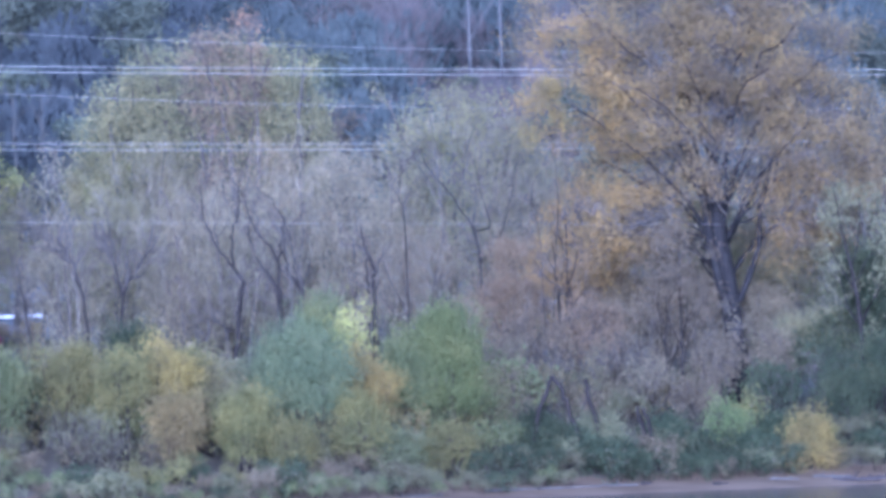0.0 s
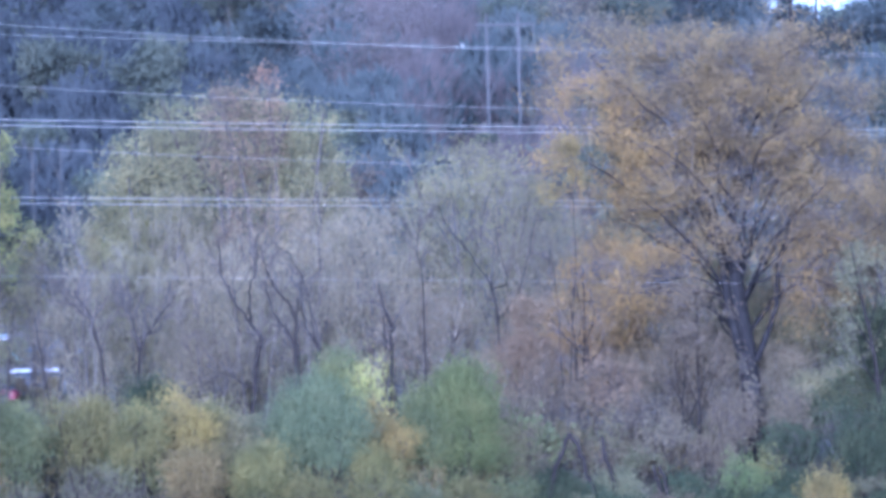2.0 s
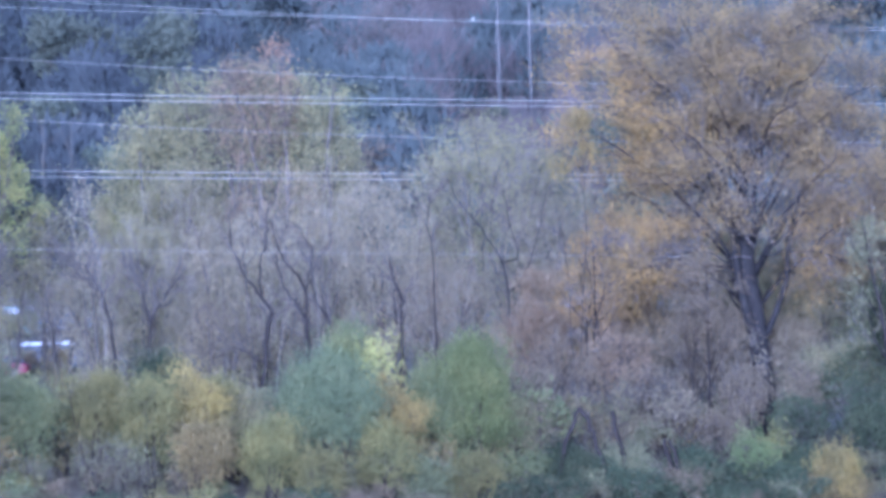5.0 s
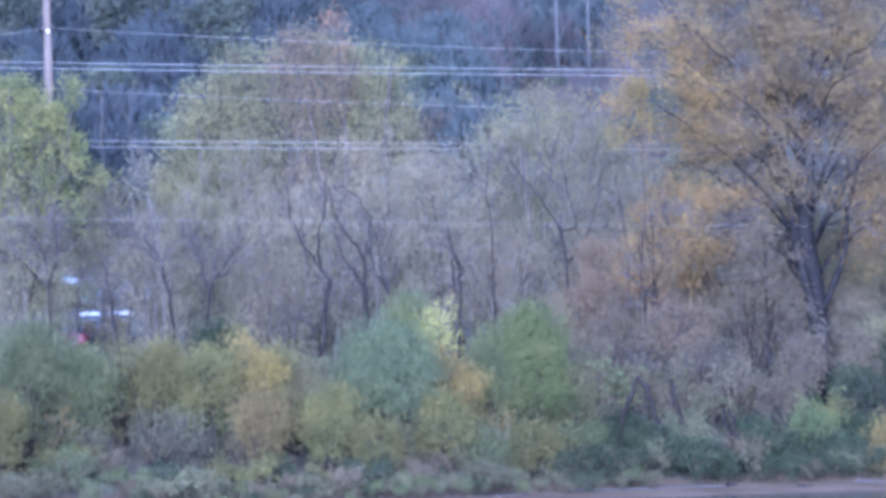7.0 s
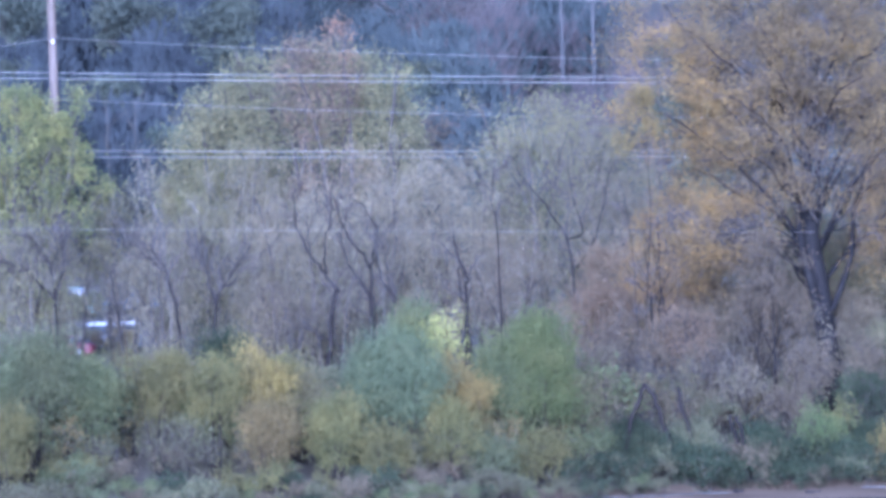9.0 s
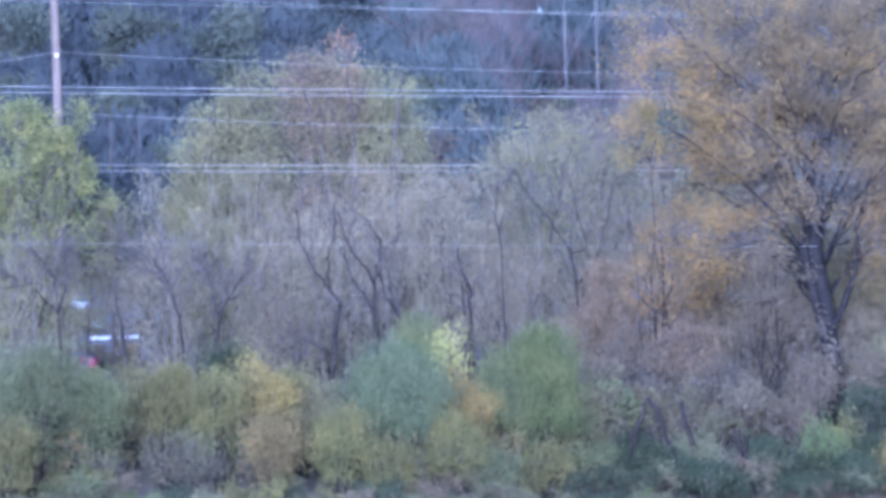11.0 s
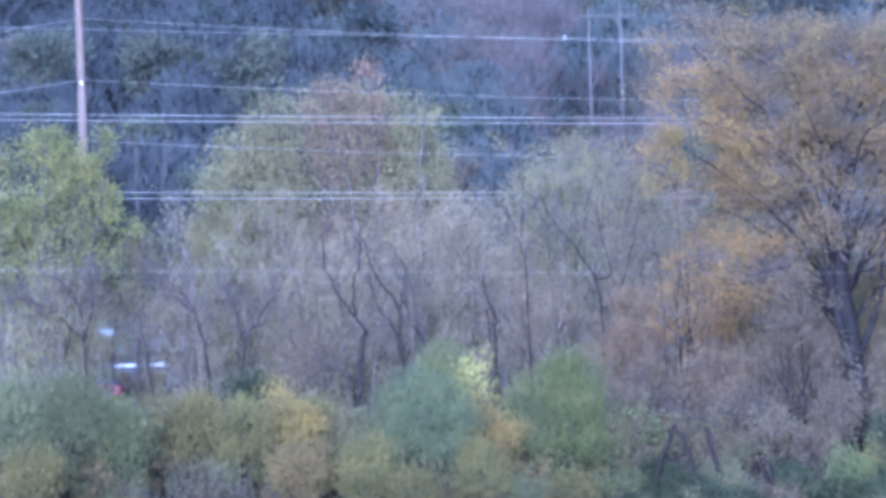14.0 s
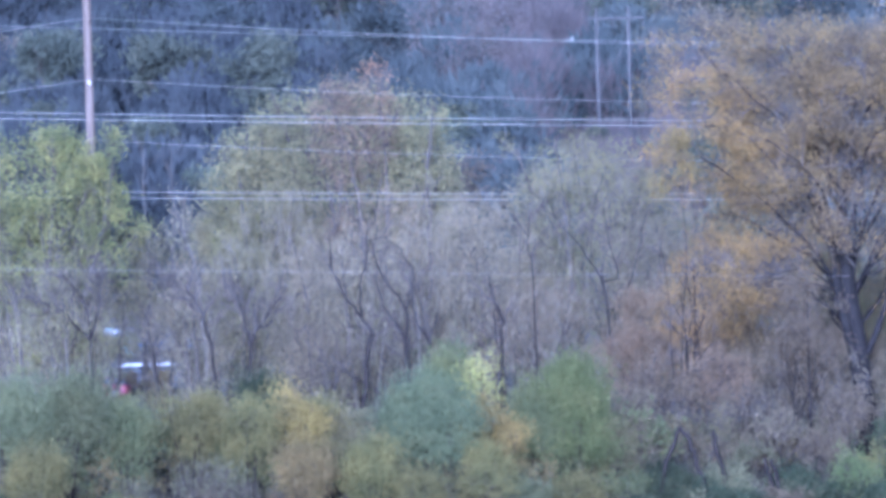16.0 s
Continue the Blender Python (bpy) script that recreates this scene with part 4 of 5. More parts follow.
# ---- thin trees crowding the flat ground behind the bank ----
THICKET = thicket_kinds()
rng = random.Random(23)
first = {}
for y0, step, lo, hi in ((348, 5.0, 0.55, 0.85), (362, 5.0, 0.75, 1.1), (384, 5.6, 0.85, 1.1), (425, 9.0, 0.85, 1.15)):
    x = -0.105 * y0 - 2
    while x < 0.085 * y0:
        px, py = x + rng.uniform(-1, 1), y0 + rng.uniform(-6, 6)
        k = rng.randrange(len(THICKET))
        s = rng.uniform(lo, hi)
        if py > 350 and -0.086 < px / py < -0.066:
            s *= 0.35 if py < 370 else 0.26 if py < 410 else 0.2
        if abs(px / py + 0.0027) < 0.005 or abs(px / py - 0.0085) < 0.004:
            s *= 0.5
        if k not in first:
            a, b, c, mat = THICKET[k]
            first[k] = plant("thicket_tree", "thin many-stemmed tree with mauve twigs and few withered leaves", "tree", px, py, (a, b, c), (BARK, TWIG, mat), "thin trees behind the bank", turn=rng.uniform(0, 6), scale=s)
        else:
            o = copy_thing(first[k], pose(px, py, land(px, py) - 0.05, 0, 0, rng.uniform(0, 360)))
            o.scale = (s,) * 3
        x += step * rng.uniform(0.75, 1.25)

# ---- low growth along the foot of the bank ----
SCRUB = scrub_kinds()
rng = random.Random(5)
first = {}
for i in range(112):
    x = -36 + (i if i < 92 else (i - 92) * 4.5) * 0.74 + rng.uniform(-0.45, 0.45)
    k = rng.choice((0, 3, 3, 3, 6)) if x > 4 and i < 92 else i % 7 if i < 14 else rng.choice((0, 1, 2, 3, 5, 6, 0, 3))
    y = bank_line(x) + ((rng.uniform(-1.6, 4.5) if x > 0 else rng.uniform(-4.0, 3.5)) if i < 92 else rng.uniform(7, 30))
    if i < 92 and (17.6 < x < 22.6 or (-22 < x < -9 and i % 2)):
        continue
    s = (rng.uniform(0.45, 0.95) if x > 2 else rng.uniform(0.35, 0.8)) if i < 92 else rng.uniform(0.9, 1.7) if x < 8 else rng.uniform(0.6, 1.0)
    if k not in first:
        a, b, c, mat = SCRUB[k]
        first[k] = plant("shrub", "low tangled bush of the river bank undergrowth", "bush", x, y, (a, b, c), (DARKBARK, TWIG, mat), "undergrowth on the bank", turn=rng.uniform(0, 6), scale=s)
    else:
        o = copy_thing(first[k], pose(x, y, land(x, y) - 0.05, 0, 0, rng.uniform(0, 360)))
        o.scale = (s,) * 3

for x, y, s in ((-26.4, 412, 0.7), (-33.4, 405, 0.75), (-34.3, 404, 0.8), (-36.6, 462, 0.5), (-34.6, 463, 0.5), (-31.5, 465, 0.6), (-39.0, 462, 0.6), (-30.8, 416, 0.5), (-37.3, 466, 0.75), (-28.6, 405, 0.75), (-36.5, 440, 1.0), (-38.2, 445, 0.95), (-34.0, 440, 0.9), (-29.2, 405.5, 0.7), (-30.3, 405.2, 0.66), (-31.4, 405.6, 0.7), (-32.2, 402, 0.5), (-33.0, 401.5, 0.5), (-37.9, 465, 0.85), (-36.9, 465, 0.8), (-35.6, 466, 0.8)):
    o = copy_thing(first[rng.choice((0, 4, 6))], pose(x, y, land(x, y) - 0.05, 0, 0, rng.uniform(0, 360)))
    o.scale = (s,) * 3

for i in range(20):
    x = 3 + i * 0.62 + rng.uniform(-0.3, 0.3)
    y = bank_line(x) + rng.uniform(9, 22)
    s = rng.uniform(0.6, 1.0)
    o = copy_thing(first[rng.choice((0, 4, 6, 6))], pose(x, y, land(x, y) - 0.05, 0, 0, rng.uniform(0, 360)))
    o.scale = (s,) * 3

for i in range(44):
    x = -20 + i * 0.62 + rng.uniform(-0.3, 0.3)
    y = bank_line(x) + rng.uniform(-5.0, -2.0) + (0.1 * x + 1.2 if x > -10 else 0.2)
    s = rng.uniform(0.28, 0.5) * (0.75 if x < -9 else 1.0)
    o = copy_thing(first[rng.choice((0, 0, 3, 3, 5))], pose(x, y, land(x, y) - 0.05, 0, 0, rng.uniform(0, 360)))
    o.scale = (s,) * 3

for i in range(52):
    x = -36 + i * 0.7 + rng.uniform(-0.3, 0.3)
    y = bank_line(x) + rng.uniform(3, 6.5)
    s = rng.uniform(0.45, 0.75)
    if -22 < x < -9 and i % 3:
        continue
    o = copy_thing(first[rng.choice((0, 0, 5, 6, 2))], pose(x, y, land(x, y) - 0.05, 0, 0, rng.uniform(0, 360)))
    o.scale = (s,) * 3

for i in range(34):
    x = -31 + i * 1.0 + rng.uniform(-0.3, 0.3)
    y = bank_line(x) + rng.uniform(6, 13)
    s = rng.uniform(0.7, 1.25)
    o = copy_thing(first[rng.choice((0, 0, 6, 5, 3, 4))], pose(x, y, land(x, y) - 0.05, 0, 0, rng.uniform(0, 360)))
    o.scale = (s,) * 3

for i in range(40):
    x = 3.5 + i * 0.62 + rng.uniform(-0.3, 0.3)
    y = bank_line(x) + rng.uniform(-0.6, 3.2)
    s = rng.uniform(0.45, 0.85)
    if 18.8 < x < 21.4 and y < bank_line(x) + 2.2:
        continue
    o = copy_thing(first[rng.choice((3, 3, 3, 0))], pose(x, y, land(x, y) - 0.05, 0, 0, rng.uniform(0, 360)))
    o.scale = (s,) * 3

for i in range(46):
    x = -33 + i * 0.62 + rng.uniform(-0.3, 0.3)
    y = bank_line(x) + rng.uniform(-3.0, 3.5)
    o = copy_thing(first[rng.choice((0, 0, 3, 3, 5, 6))], pose(x, y, land(x, y) - 0.05, 0, 0, rng.uniform(0, 360)))
    o.scale = (rng.uniform(0.3, 0.55),) * 3

for x, off, s in ((12.6, -0.6, 0.5), (13.5, -0.2, 0.6), (14.3, -0.7, 0.55), (15.2, -0.4, 0.6), (16.1, -0.2, 0.5), (17.0, 0.2, 0.5), (-19.0, 0.4, 0.45), (-18.2, 0.0, 0.5), (-17.5, 0.8, 0.45), (-18.6, 1.6, 0.6)):
    o = copy_thing(first[3], pose(x, bank_line(x) + off, land(x, bank_line(x) + off) - 0.05, 0, 0, rng.uniform(0, 360)))
    o.scale = (s,) * 3

a, b, c, mat = SCRUB[7]
brush = plant("twiggy_shrub", "twiggy shrub with few dull leaves between willow bushes", "bush", -30.0, bank_line(-30.0) + 6, (a, b, c), (DARKBARK, OAKTWIG, mat), "bare shrubs on the bank")
for i in range(30):
    x = -29 + i * 0.8 + rng.uniform(-0.4, 0.4)
    y = bank_line(x) + rng.uniform(3.0, 11)
    o = copy_thing(brush, pose(x, y, land(x, y) - 0.05, 0, 0, rng.uniform(0, 360)))
    o.scale = (rng.uniform(0.6, 1.0),) * 3

# ---- driftwood and stones on the sand ----
DRIFT = mottled("bleached_driftwood", [(0.3, (0.055, 0.05, 0.042)), (0.5, (0.09, 0.082, 0.07)), (0.7, (0.145, 0.132, 0.113))], 4.0, stretch=(0.4, 2, 2))
WETWOOD = mottled("dark_wet_wood", [(0.3, (0.02, 0.017, 0.016)), (0.5, (0.045, 0.038, 0.034)), (0.7, (0.08, 0.068, 0.06))], 4.0, stretch=(0.4, 2, 2))


def log(x, s, length, r, turn, mat, label, seed, fork=1):
    """A stranded trunk with stubs, lying along the shore at x, s metres above the growth line."""
    rng = np.random.default_rng(seed)
    y = bank_line(x) + s
    ob = empty("driftwood_log", x, y, land(x, y) + r * 0.55)
    ob.rotation_euler[2] = radians(turn)
    t = np.linspace(-0.5, 0.5, 12)
    P = np.stack([t * length, rng.normal(size=12) * r * 0.5, np.abs(rng.normal(size=12)) * r * 0.25], 1)[None]
    v, f = tubes([(P, (r * np.linspace(1.0, 0.45, 12) * rng.uniform(0.85, 1.15, 12))[None])], (8,))
    link("trunk", mesh_of("trunk", v, f), mat, ob)
    for q in range(fork):
        a = P[0, 2 + 3 * q % 9]
        e = a + np.array([rng.uniform(-0.3, 0.5), -0.1, rng.uniform(0.35, 0.7)]) * min(length * 0.25, 0.9)
        v, f = tubes([(np.array([[a, (a + e) / 2 + rng.normal(size=3) * 0.05, e]]), np.array([[r * 0.5, r * 0.35, r * 0.15]]))], (5,))
        link("branch_stub", mesh_of("branch_stub", v, f), mat, ob)
    return tagged(ob, label, "driftwood", "driftwood on the sand")


log(5.2, -2.0, 7.4, 0.075, 33, DRIFT, "long pale driftwood trunk lying along the growth line", 1, 2)
log(9.3, -2.2, 2.2, 0.08, 20, DRIFT, "pale driftwood branch with an upright stub", 2, 2)
log(-1.5, -2.3, 3.4, 0.09, 38, DRIFT, "thin pale driftwood branch on the sand", 3)
log(18.4, -1.6, 1.7, 0.07, 10, DRIFT, "thin bleached branch on the sand", 4)
log(21.2, -1.4, 2.4, 0.10, 24, DRIFT, "pale leaning driftwood branch by a dry bush", 5, 2)
log(22.4, -4.6, 2.6, 0.16, 12, WETWOOD, "dark wet root lying at the water's edge", 6, 3)
log(25.4, -4.4, 4.2, 0.13, 8, WETWOOD, "dark wet log lying at the water's edge", 7, 1)
log(14.8, -3.4, 1.0, 0.09, 30, WETWOOD, "dark wet wood lump on the sand", 8, 0)
log(10.8, -2.2, 0.8, 0.10, 50, WETWOOD, "dark wet wood lump on the sand", 9, 0)

# ---- wooded hillside ----
def bare_part(x, y):
    """Where the hillside's trees have lost their leaves: above 0.45."""
    P = np.stack([np.atleast_1d(x), np.atleast_1d(y) * 0.5, np.zeros(np.size(x))], 1)
    return 0.35 * wobble(P, 3.1, 11.0) + 0.95 * np.exp(-((x - 7) / 15) ** 2 - ((y - 650) / 120) ** 2) + 0.75 * np.exp(-((x + 9) / 11) ** 2 - ((y - 810) / 65) ** 2)


def sight_of_pylon(x, y):
    """The cleared strip of the hillside below the pylon."""
    return (np.abs(x / y - 0.0091) < 0.0125) & (y > 465) & (y < 738)


def far_woods(name, leaf, crowns, each, seed, patch, label, dark_side=False):
    """The uncounted crowns that close the canopy between the single trees of the hillside."""
    rng = np.random.default_rng(seed)
    y = rng.uniform(540, 1085, crowns)
    x = rng.uniform(-0.1 * y - 12, 0.08 * y + 10)
    w = bare_part(x, y)
    # ragged left part of the slope, which gets the shade-coloured leaves
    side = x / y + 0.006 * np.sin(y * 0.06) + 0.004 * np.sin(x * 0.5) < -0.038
    keep = ((w > 0.42) if patch else (w < 0.5)) & (patch | (side == dark_side)) & ~((x > 47) & (y > 860))
    x, y = x[keep], y[keep]
    size = rng.uniform(0.7, 1.25, len(x))
    low = np.where(sight_of_pylon(x, y), 0.3, 1.0)
    base = np.array([land(a, b) for a, b in zip(x, y)])
    who = np.repeat(np.arange(len(x)), each)
    D = unit(rng.normal(size=(len(who), 3)) + np.array([0, -0.35, 0.35]))
    D *= (1 + 0.22 * wobble(D * 2.0 + who[:, None], seed, 1.0))[:, None] * rng.uniform(0.8, 1.05, (len(who), 1))
    C = np.stack([x, y, base + 6.0 * size * low], 1)[who] + D * np.stack([4.6 * size, 4.6 * size, 6.4 * size * low], 1)[who]
    way = unit(D * np.array([0.7, 0.7, 0.2]) + np.array([0, 0, 0.9]) + rng.normal(size=D.shape) * (0.15 if patch else 0.35))
    made = cones(C - way * 0.8, C + way * rng.uniform(0.6, 1.0 if not patch else 2.2, (len(C), 1)), np.full(len(C), 0.075 if patch else 0.24))
    ob = link(name, mesh_of(name, *made, flat=True), LEAF[leaf])
    tagged(ob, label, "woods", kind="stuff")


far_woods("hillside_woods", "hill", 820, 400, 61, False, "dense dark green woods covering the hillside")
far_woods("shaded_woods", "hilldark", 820, 400, 63, False, "blue-green woods on the left of the hillside, shade and haze put into their colour", True)
far_woods("hillside_thicket", "hillmauve", 2200, 420, 62, True, "bare mauve-grey thicket covering parts of the hillside")

HILL = hill_kinds()
rng = random.Random(11)
first = {}
y0 = 548.0
while y0 < 1060:
    half = 0.098 * y0 + 8
    x = -half - 0.02 * y0 + rng.uniform(0, 8)
    while x < half - 0.016 * y0:
        px, py = x, y0 + rng.uniform(-11, 11)
        pick = rng.random()
        k = rng.choice((0, 1, 2, 2, 3, 7, 4, 6, 0, 1)) if bare_part(px, py)[0] < 0.3 + 0.25 * pick else rng.choice((4, 5, 6, 1, 3, 4))
        s = rng.uniform(0.8, 1.2)
        if sight_of_pylon(px, py):
            s *= 0.36
            k = rng.choice((4, 5, 6, 6, 1))
        if px > 0.05 * py and py > 690:
            x += 12
            continue
        if py < 660 and -0.024 < px / py < -0.004:
            k = rng.choice((4, 5, 6))
        if k not in first:
            a, b, c, mat, leaf = HILL[k]
            lab = {"hillgreen": "dull green tree of the wooded hillside", "hill": "dark green tree of the wooded hillside", "hillmauve": "bare mauve-grey tree of the wooded hillside", "hilltan": "tan autumn tree of the wooded hillside"}[leaf]
            first[k] = plant("hillside_tree", lab, "tree", px, py, (a, b, c), (BARK, OAKTWIG if leaf in ("hillmauve", "hilltan") else BARK, mat), "trees of the hillside", turn=rng.uniform(0, 6), scale=s)
        else:
            o = copy_thing(first[k], pose(px, py, land(px, py) - 0.05, 0, 0, rng.uniform(0, 360)))
            o.scale = (s,) * 3
        x += rng.uniform(10, 14) * (1 + 0.0004 * (y0 - 480))
    y0 += 82 if y0 < 880 else 50

for px, py, k, s in ((57.9, 920, 0, 1.2), (55.4, 925, 2, 0.84), (53.0, 930, 0, 0.68), (52.9, 795, 7, 0.86), (55.0, 800, 2, 0.96), (56.6, 790, 2, 1.05), (59.3, 795, 7, 0.98), (65.0, 790, 2, 0.95), (49.0, 935, 0, 1.0), (46.5, 940, 0, 1.0), (50.5, 945, 2, 0.8), (41.0, 950, 0, 1.0), (16.6, 800, 6, 1.25), (21.0, 780, 6, 1.1), (24.5, 800, 1, 1.1), (-14.6, 620, 1, 0.85), (-11.0, 640, 3, 0.9), (-15.5, 770, 4, 1.2), (-12.0, 760, 5, 1.1), (-27.0, 730, 6, 0.9), (50.2, 772, 0, 0.98), (53.4, 768, 2, 0.98), (57.0, 770, 2, 1.06), (54.8, 760, 0, 0.85), (51.6, 764, 1, 0.8), (58.0, 762, 1, 0.9)):
    o = copy_thing(first[k], pose(px, py, land(px, py) - 0.05, 0, 0, rng.uniform(0, 360)))
    o.scale = (s,) * 3

# ---- power lines ----
ALU, ant, ab = base_mat("weathered_aluminium", 0.6, 0.3, 0.0)
an = ant.nodes.new("ShaderNodeTexNoise")
an.inputs["Scale"].default_value = 1.5
ar = ramp_node(ant, [(0.35, (0.34, 0.325, 0.27)), (0.65, (0.47, 0.45, 0.375))])
ant.links.new(an.outputs["Fac"], ar.inputs["Fac"])
ant.links.new(ar.outputs["Color"], ab.inputs["Base Color"])
PORCELAIN, pnt, pb = base_mat("white_porcelain", 0.25, 0.5)
pb.inputs["Base Color"].default_value = (0.82, 0.82, 0.84, 1)
POLEWOOD = mottled("red_brown_pole_wood", [(0.3, (0.074, 0.056, 0.04)), (0.5, (0.118, 0.093, 0.068)), (0.7, (0.19, 0.158, 0.124))], 2.0, stretch=(2, 2, 0.15))
GREYWOOD = mottled("silver_grey_pole_wood", [(0.3, (0.05, 0.048, 0.042)), (0.5, (0.072, 0.069, 0.06)), (0.7, (0.105, 0.10, 0.088))], 1.5, stretch=(2, 2, 0.15))


def wire(a, b, sag, r, name="power_line", label="pale aluminium overhead power line", group="overhead wires"):
    a, b = Vector(a), Vector(b)
    t = np.linspace(0, 1, 33)
    P = np.array([[*(a.lerp(b, f) - Vector((0, 0, 4 * sag * f * (1 - f))))] for f in t])[None]
    v, f = tubes([(P, np.full((1, 33), r))], (5,))
    ob = link(name, mesh_of(name, v, f), ALU)
    return tagged(ob, label, "power line", group)


def on_line(x, y0, x0):
    return y0 + 0.595 * (x - x0)


for z, gap in ((26.68, 0.36), (21.86, 0.37)):
    for k in (0, 1):
        wire((-75, on_line(-75, 353, -34.5), z + 0.5 - gap * k), (75, on_line(75, 353, -34.5), z + 0.5 - gap * k), 0.55, 0.016, label="one of a pair of pale aluminium transmission cables")
wire((-75, on_line(-75, 322, -6), 16.51), (75, on_line(75, 322, -6), 14.41), 0.3, 0.0055)
wire((-85, on_line(-85, 400, -38.9), 36.6), (85, on_line(85, 400, -38.9), 36.2), 1.1, 0.009)
PX, PY = -28.9, 355.0


def utility_pole():
    z0 = land(PX, PY)
    H = 31.0
    ob = empty("utility_pole", PX, PY, z0)
    P = np.array([[[-0.25 * f * 1.0, 0, H * f - 0.3] for f in np.linspace(0, 1, 8)]])
    v, f = tubes([(P, np.linspace(0.31, 0.25, 8)[None])], (12,))
    link("pole", mesh_of("pole", v, f), POLEWOOD, ob)
    for zz in (26.75, 22.97, 19.2):
        bm = bmesh.new()
        bmesh.ops.create_cone(bm, cap_ends=True, segments=8, radius1=0.10, radius2=0.07, depth=0.34, matrix=Matrix.Translation((-0.12, -0.3, zz)) @ Matrix.Rotation(radians(70), 4, "X"))
        part("insulator", bm, PORCELAIN if zz == 22.97 else POLEWOOD, ob, "white porcelain insulator" if zz == 22.97 else "brown insulator")
        bm = bmesh.new()
        bmesh.ops.create_cube(bm, size=1, matrix=Matrix.Translation((0.12, -0.1, zz + 0.25)) @ Matrix.Diagonal((0.34, 0.16, 0.12, 1)))
        bmesh.ops.bevel(bm, geom=bm.edges[:], offset=0.015, segments=1, affect="EDGES")
        part("bracket", bm, GREYWOOD, ob, "grey metal bracket")
    tagged(ob, "tall red-brown wooden utility pole with white insulators", "utility pole")
    for zz in (26.75, 22.97, 19.2):
        z = z0 + zz + 0.25
        wire((PX - 0.15, PY, z), (55, on_line(55, PY, PX), z - 0.2), 1.0, 0.009)
        wire((PX - 0.15, PY, z), (-85, on_line(-85, PY, PX), z - 3.0), 1.9, 0.010)


def wire_marker(x, y, z):
    """A small pale clamp with a hanging weight on a wire."""
    ob = empty("wire_marker", x, y, z)
    v, f = tubes([(np.array([[[-0.16, 0, 0.0], [-0.05, 0, 0.03], [0.05, 0, 0.03], [0.16, 0, 0.0]]]), np.array([[0.02, 0.045, 0.045, 0.02]]))], (8,))
    link("clamp", mesh_of("clamp", v, f), ALU, ob)
    v, f = tubes([(np.array([[[0, 0, 0.05], [0.01, 0, 0.18], [0.0, 0, 0.3]]]), np.array([[0.02, 0.045, 0.015]]))], (8,))
    link("weight", mesh_of("weight", v, f), ALU, ob)
    tagged(ob, "small pale metal marker clamped on an overhead wire", "wire marker")


wire_marker(0.89, 423.68, 35.3)


utility_pole()


def h_frame(x, y, top, wood, label):
    z0 = land(x, y)
    H = top - z0
    ob = empty("transmission_tower", x, y, z0)
    for dx in (-2.0, 2.0):
        v, f = tubes([(np.array([[[dx, 0, H * q - 0.5] for q in np.linspace(0, 1, 6)]]), np.linspace(0.24, 0.17, 6)[None])], (10,))
        link("pole", mesh_of("pole", v, f), wood, ob)
    for a, b, r, nm in (((-3.5, -0.3, H - 2.0), (4.0, -0.3, H - 2.0), 0.17, "crossarm"), ((2.0, -0.25, H - 4.6), (-0.6, -0.25, H - 9.0), 0.09, "brace"), ((-0.6, -0.3, H - 9.0), (-2.0, -0.3, H - 11.4), 0.09, "brace")):
        v, f = tubes([(np.array([[a, b]], float), np.full((1, 2), r))], (6,))
        link(nm, mesh_of(nm, v, f), wood, ob)
    for dx in (-3.3, 0.0, 3.8):
        bm = bmesh.new()
        for q in range(5):
            bmesh.ops.create_cone(bm, cap_ends=True, segments=8, radius1=0.13, radius2=0.06, depth=0.16, matrix=Matrix.Translation((dx, -0.3, H - 2.3 - 0.2 * q)))
        part("insulator", bm, wood, ob, "string of grey insulators")
    tagged(ob, label, "transmission tower")


h_frame(6.65, 730, 61.6, GREYWOOD, "silver-grey wooden H-frame pylon on the wooded hillside")
# dark bark colour stands in for its silhouette before the bright sky
h_frame(55.5, 905, 86.0, DARKBARK, "H-frame pylon on the hilltop, coloured as a dark silhouette against the sky")


# ---- cars beyond the trees ----
def paint(name, col):
    m, nt, b = base_mat(name, 0.45, 0.35)
    b.inputs["Base Color"].default_value = (*col, 1)
    b.inputs["Coat Weight"].default_value = 0.15
    return m


GLASS, gnt, gb = base_mat("tinted_car_glass", 0.3, 0.25)
gb.inputs["Base Color"].default_value = (0.03, 0.035, 0.04, 1)
RUBBER, rnt, rb = base_mat("tyre_rubber", 0.8, 0.3)
rb.inputs["Base Color"].default_value = (0.02, 0.02, 0.022, 1)
CHROME, cnt, cb = base_mat("wheel_metal", 0.3, 0.5, 0.9)
cb.inputs["Base Color"].default_value = (0.12, 0.12, 0.12, 1)


def loft(sections):
    """A closed body through cross-sections (x, half width, low, high)."""
    bm = bmesh.new()
    rings = []
    for x, w, lo, hi in sections:
        rings.append([bm.verts.new(p) for p in ((x, -w, lo), (x, -w * 1.03, (lo + hi) / 2), (x, -w * 0.9, hi), (x, w * 0.9, hi), (x, w * 1.03, (lo + hi) / 2), (x, w, lo))])
    for a, b in zip(rings, rings[1:]):
        for i in range(6):
            bm.faces.new((a[i], a[(i + 1) % 6], b[(i + 1) % 6], b[i]))
    bm.faces.new(rings[0])
    bm.faces.new(rings[-1][::-1])
    bmesh.ops.recalc_face_normals(bm, faces=bm.faces)
    bmesh.ops.bevel(bm, geom=bm.edges[:], offset=0.03, segments=1, affect="EDGES")
    return bm


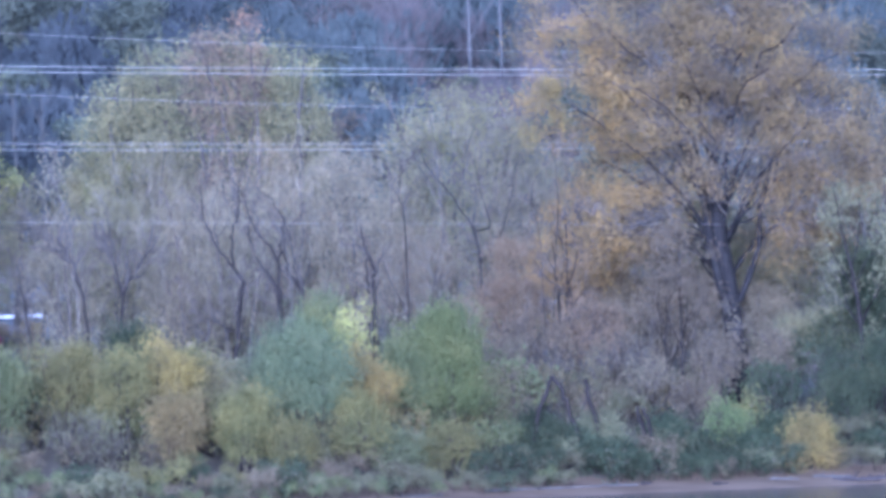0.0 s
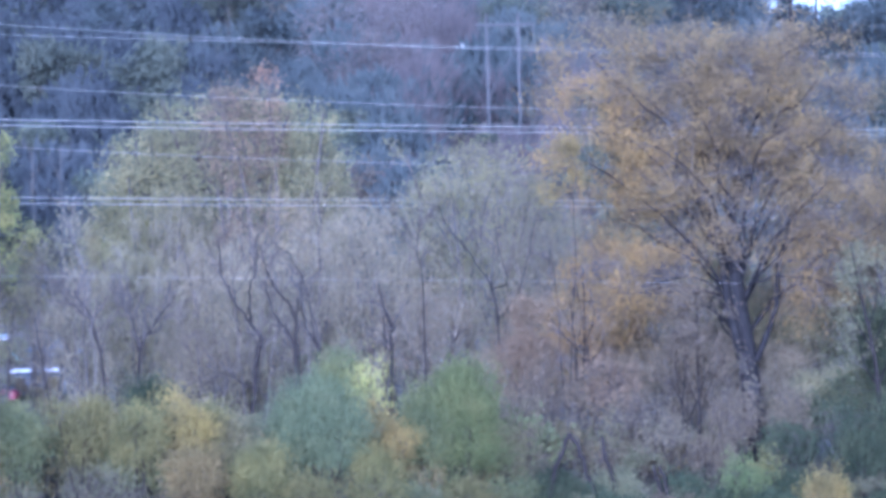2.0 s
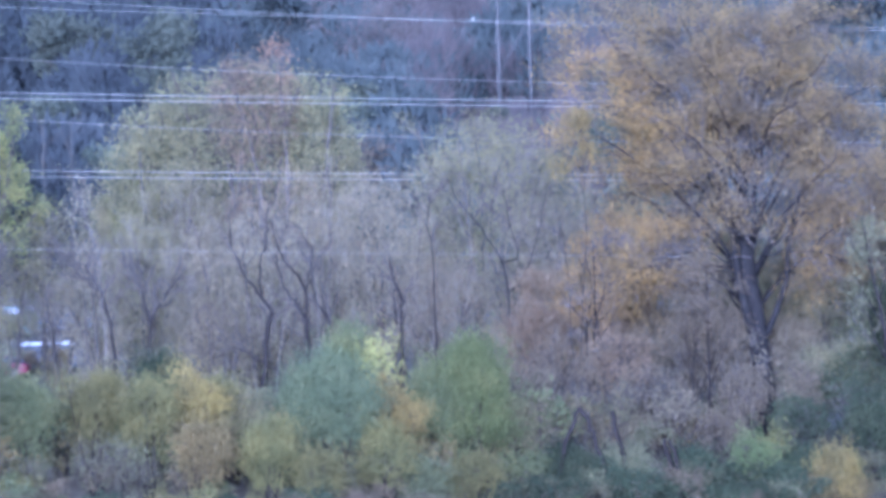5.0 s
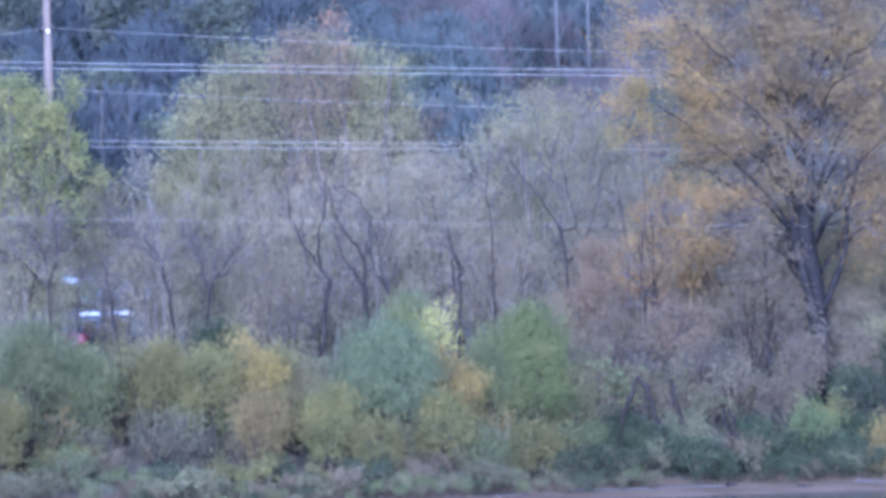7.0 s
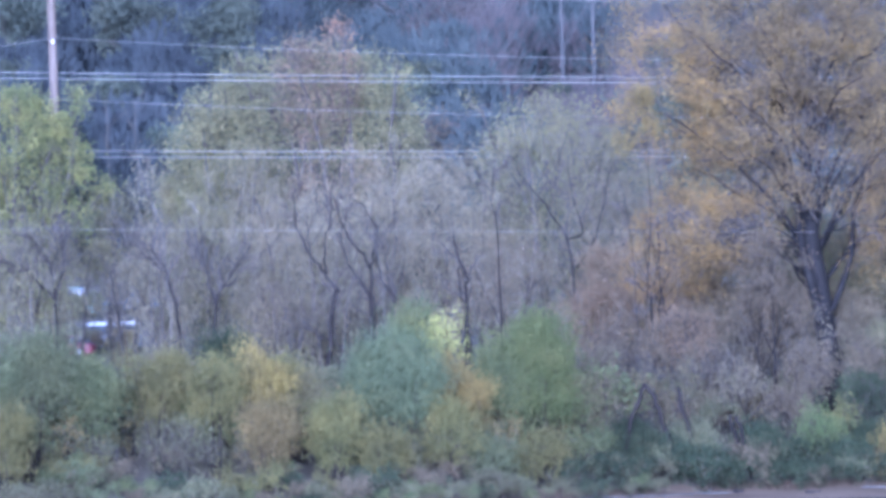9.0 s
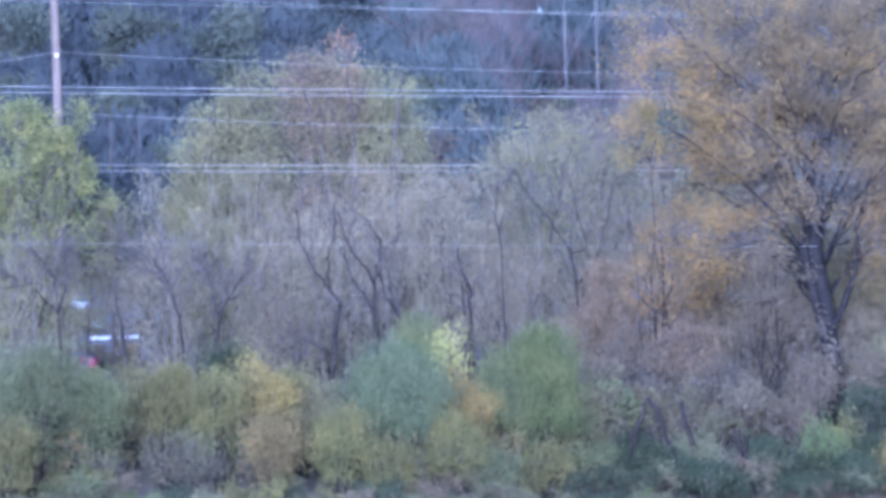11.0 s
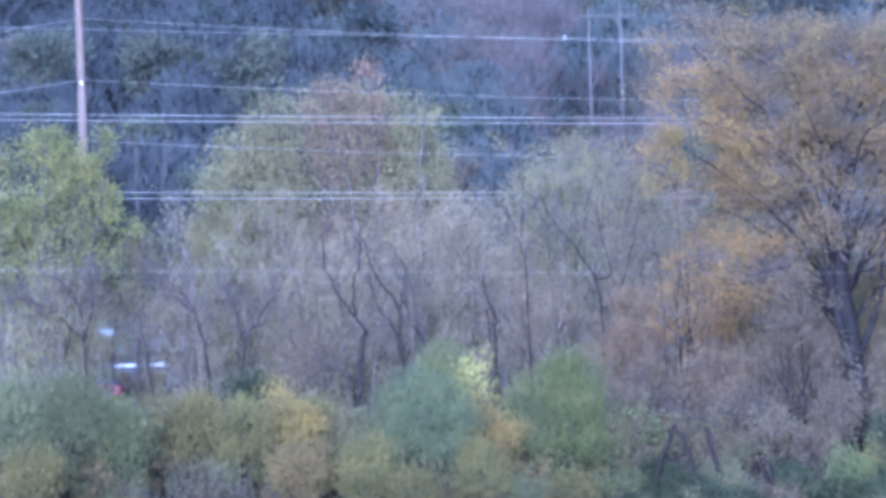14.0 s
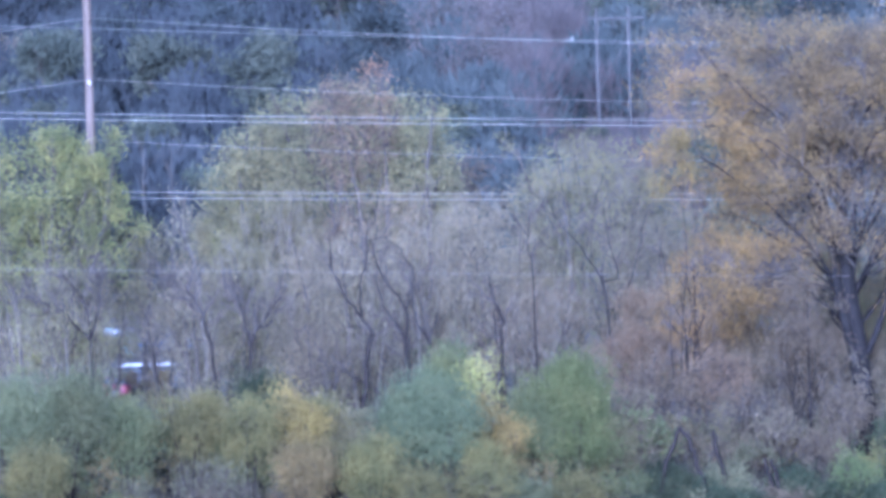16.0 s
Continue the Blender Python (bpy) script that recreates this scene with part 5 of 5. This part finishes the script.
def car(x, y, mat, label, turn=0.0, tall=0.0):
    ob = empty("car", x, y, land(x, y))
    ob.rotation_euler[2] = radians(turn)
    part("body", loft([(-2.25, 0.72, 0.35, 0.72), (-2.1, 0.84, 0.25, 0.92), (-0.9, 0.88, 0.22, 0.98), (1.3, 0.88, 0.22, 1.0), (2.0, 0.84, 0.25, 0.96), (2.2, 0.74, 0.35, 0.8)]), mat, ob)
    part("cabin", loft([(-1.1, 0.74, 0.94, 0.98), (-0.45, 0.68, 0.94, 1.42 + tall), (1.1, 0.68, 0.94, 1.45 + tall), (1.85, 0.72, 0.94, 1.0 + tall * 0.9)]), GLASS, ob, "dark tinted windows")
    part("roof", loft([(-0.5, 0.62, 1.40 + tall, 1.44 + tall), (0.2, 0.66, 1.42 + tall, 1.50 + tall), (1.15, 0.62, 1.42 + tall, 1.47 + tall)]), mat, ob)
    for sx in (-1.4, 1.35):
        for sy in (-0.86, 0.86):
            bm = bmesh.new()
            bmesh.ops.create_cone(bm, cap_ends=True, segments=20, radius1=0.32, radius2=0.32, depth=0.2, matrix=Matrix.Translation((sx, sy, 0.32)) @ Matrix.Rotation(radians(90), 4, "X"))
            bmesh.ops.bevel(bm, geom=bm.edges[:], offset=0.02, segments=1, affect="EDGES")
            w = part("wheel", bm, RUBBER, ob)
            bm = bmesh.new()
            bmesh.ops.create_cone(bm, cap_ends=True, segments=14, radius1=0.19, radius2=0.17, depth=0.22, matrix=Matrix.Translation((sx, sy, 0.32)) @ Matrix.Rotation(radians(90), 4, "X"))
            part("rim", bm, CHROME, w)
    for sy in (-0.62, 0.62):
        bm = bmesh.new()
        bmesh.ops.create_uvsphere(bm, u_segments=10, v_segments=6, radius=0.12, matrix=Matrix.Translation((-2.14, sy, 0.72)) @ Matrix.Diagonal((0.5, 1.2, 0.8, 1)))
        part("headlight", bm, GLASS, ob)
    return tagged(ob, label, "car", "cars parked beyond the trees")


def van(x, y, mat, label, turn=0.0):
    """A long van: body, a dark window band and a pale roof."""
    ob = empty("van", x, y, land(x, y))
    ob.rotation_euler[2] = radians(turn)
    part("body", loft([(-2.4, 0.8, 0.4, 0.95), (-2.25, 0.93, 0.28, 1.15), (-1.5, 0.95, 0.25, 1.3), (2.2, 0.95, 0.25, 1.3), (2.35, 0.9, 0.35, 1.25)]), SILVER, ob, "dull grey lower body")
    part("window_band", loft([(-1.75, 0.84, 1.27, 1.32), (-1.2, 0.87, 1.27, 1.9), (2.2, 0.87, 1.27, 1.9), (2.3, 0.84, 1.27, 1.86)]), GLASS, ob, "dark tinted windows")
    part("roof", loft([(-1.75, 0.78, 1.85, 1.93), (-1.3, 0.88, 1.85, 2.1), (2.15, 0.88, 1.85, 2.12), (2.32, 0.82, 1.85, 2.02)]), mat, ob)
    for sx in (-1.55, 1.45):
        for sy in (-0.9, 0.9):
            bm = bmesh.new()
            bmesh.ops.create_cone(bm, cap_ends=True, segments=20, radius1=0.34, radius2=0.34, depth=0.2, matrix=Matrix.Translation((sx, sy, 0.34)) @ Matrix.Rotation(radians(90), 4, "X"))
            bmesh.ops.bevel(bm, geom=bm.edges[:], offset=0.02, segments=1, affect="EDGES")
            w = part("wheel", bm, RUBBER, ob)
            bm = bmesh.new()
            bmesh.ops.create_cone(bm, cap_ends=True, segments=14, radius1=0.2, radius2=0.18, depth=0.22, matrix=Matrix.Translation((sx, sy, 0.34)) @ Matrix.Rotation(radians(90), 4, "X"))
            part("rim", bm, CHROME, w)
    return tagged(ob, label, "van", "cars parked beyond the trees")


SILVER = paint("grey_car_paint", (0.10, 0.11, 0.125))
WHITE, RED, SKYBLUE, BLUE = paint("white_car_paint", (0.46, 0.46, 0.44)), paint("red_car_paint", (0.16, 0.022, 0.035)), paint("pale_blue_car_paint", (0.34, 0.53, 0.48)), paint("blue_car_paint", (0.04, 0.07, 0.13))
van(-30.1, 408.6, WHITE, "white-roofed grey van glimpsed through bare trees", 2)
car(-32.9, 404, RED, "red car glimpsed through bare trees", -6)
car(-37.6, 470, SKYBLUE, "pale blue van glimpsed through bare trees", 0, 0.85)
car(-33.0, 474, BLUE, "blue car glimpsed through bare trees", 3)


def small_sign(x, y, height, label):
    ob = empty("roadside_sign", x, y, land(x, y))
    v, f = tubes([(np.array([[[0, 0, -0.2], [0, 0, height]]], float), np.full((1, 2), 0.035))], (6,))
    link("post", mesh_of("post", v, f), GREYWOOD, ob)
    bm = bmesh.new()
    bmesh.ops.create_cube(bm, size=1, matrix=Matrix.Translation((0, -0.06, height)) @ Matrix.Diagonal((0.4, 0.03, 0.28, 1)))
    bmesh.ops.bevel(bm, geom=bm.edges[:], offset=0.01, segments=1, affect="EDGES")
    part("panel", bm, WHITE, ob, "blank white panel")
    tagged(ob, label, "sign", "signs by the road")


small_sign(-1.1, 416, 1.25, "small white roadside sign glimpsed between bushes")
small_sign(3.5, 414, 0.6, "low white roadside sign glimpsed between bare trees")
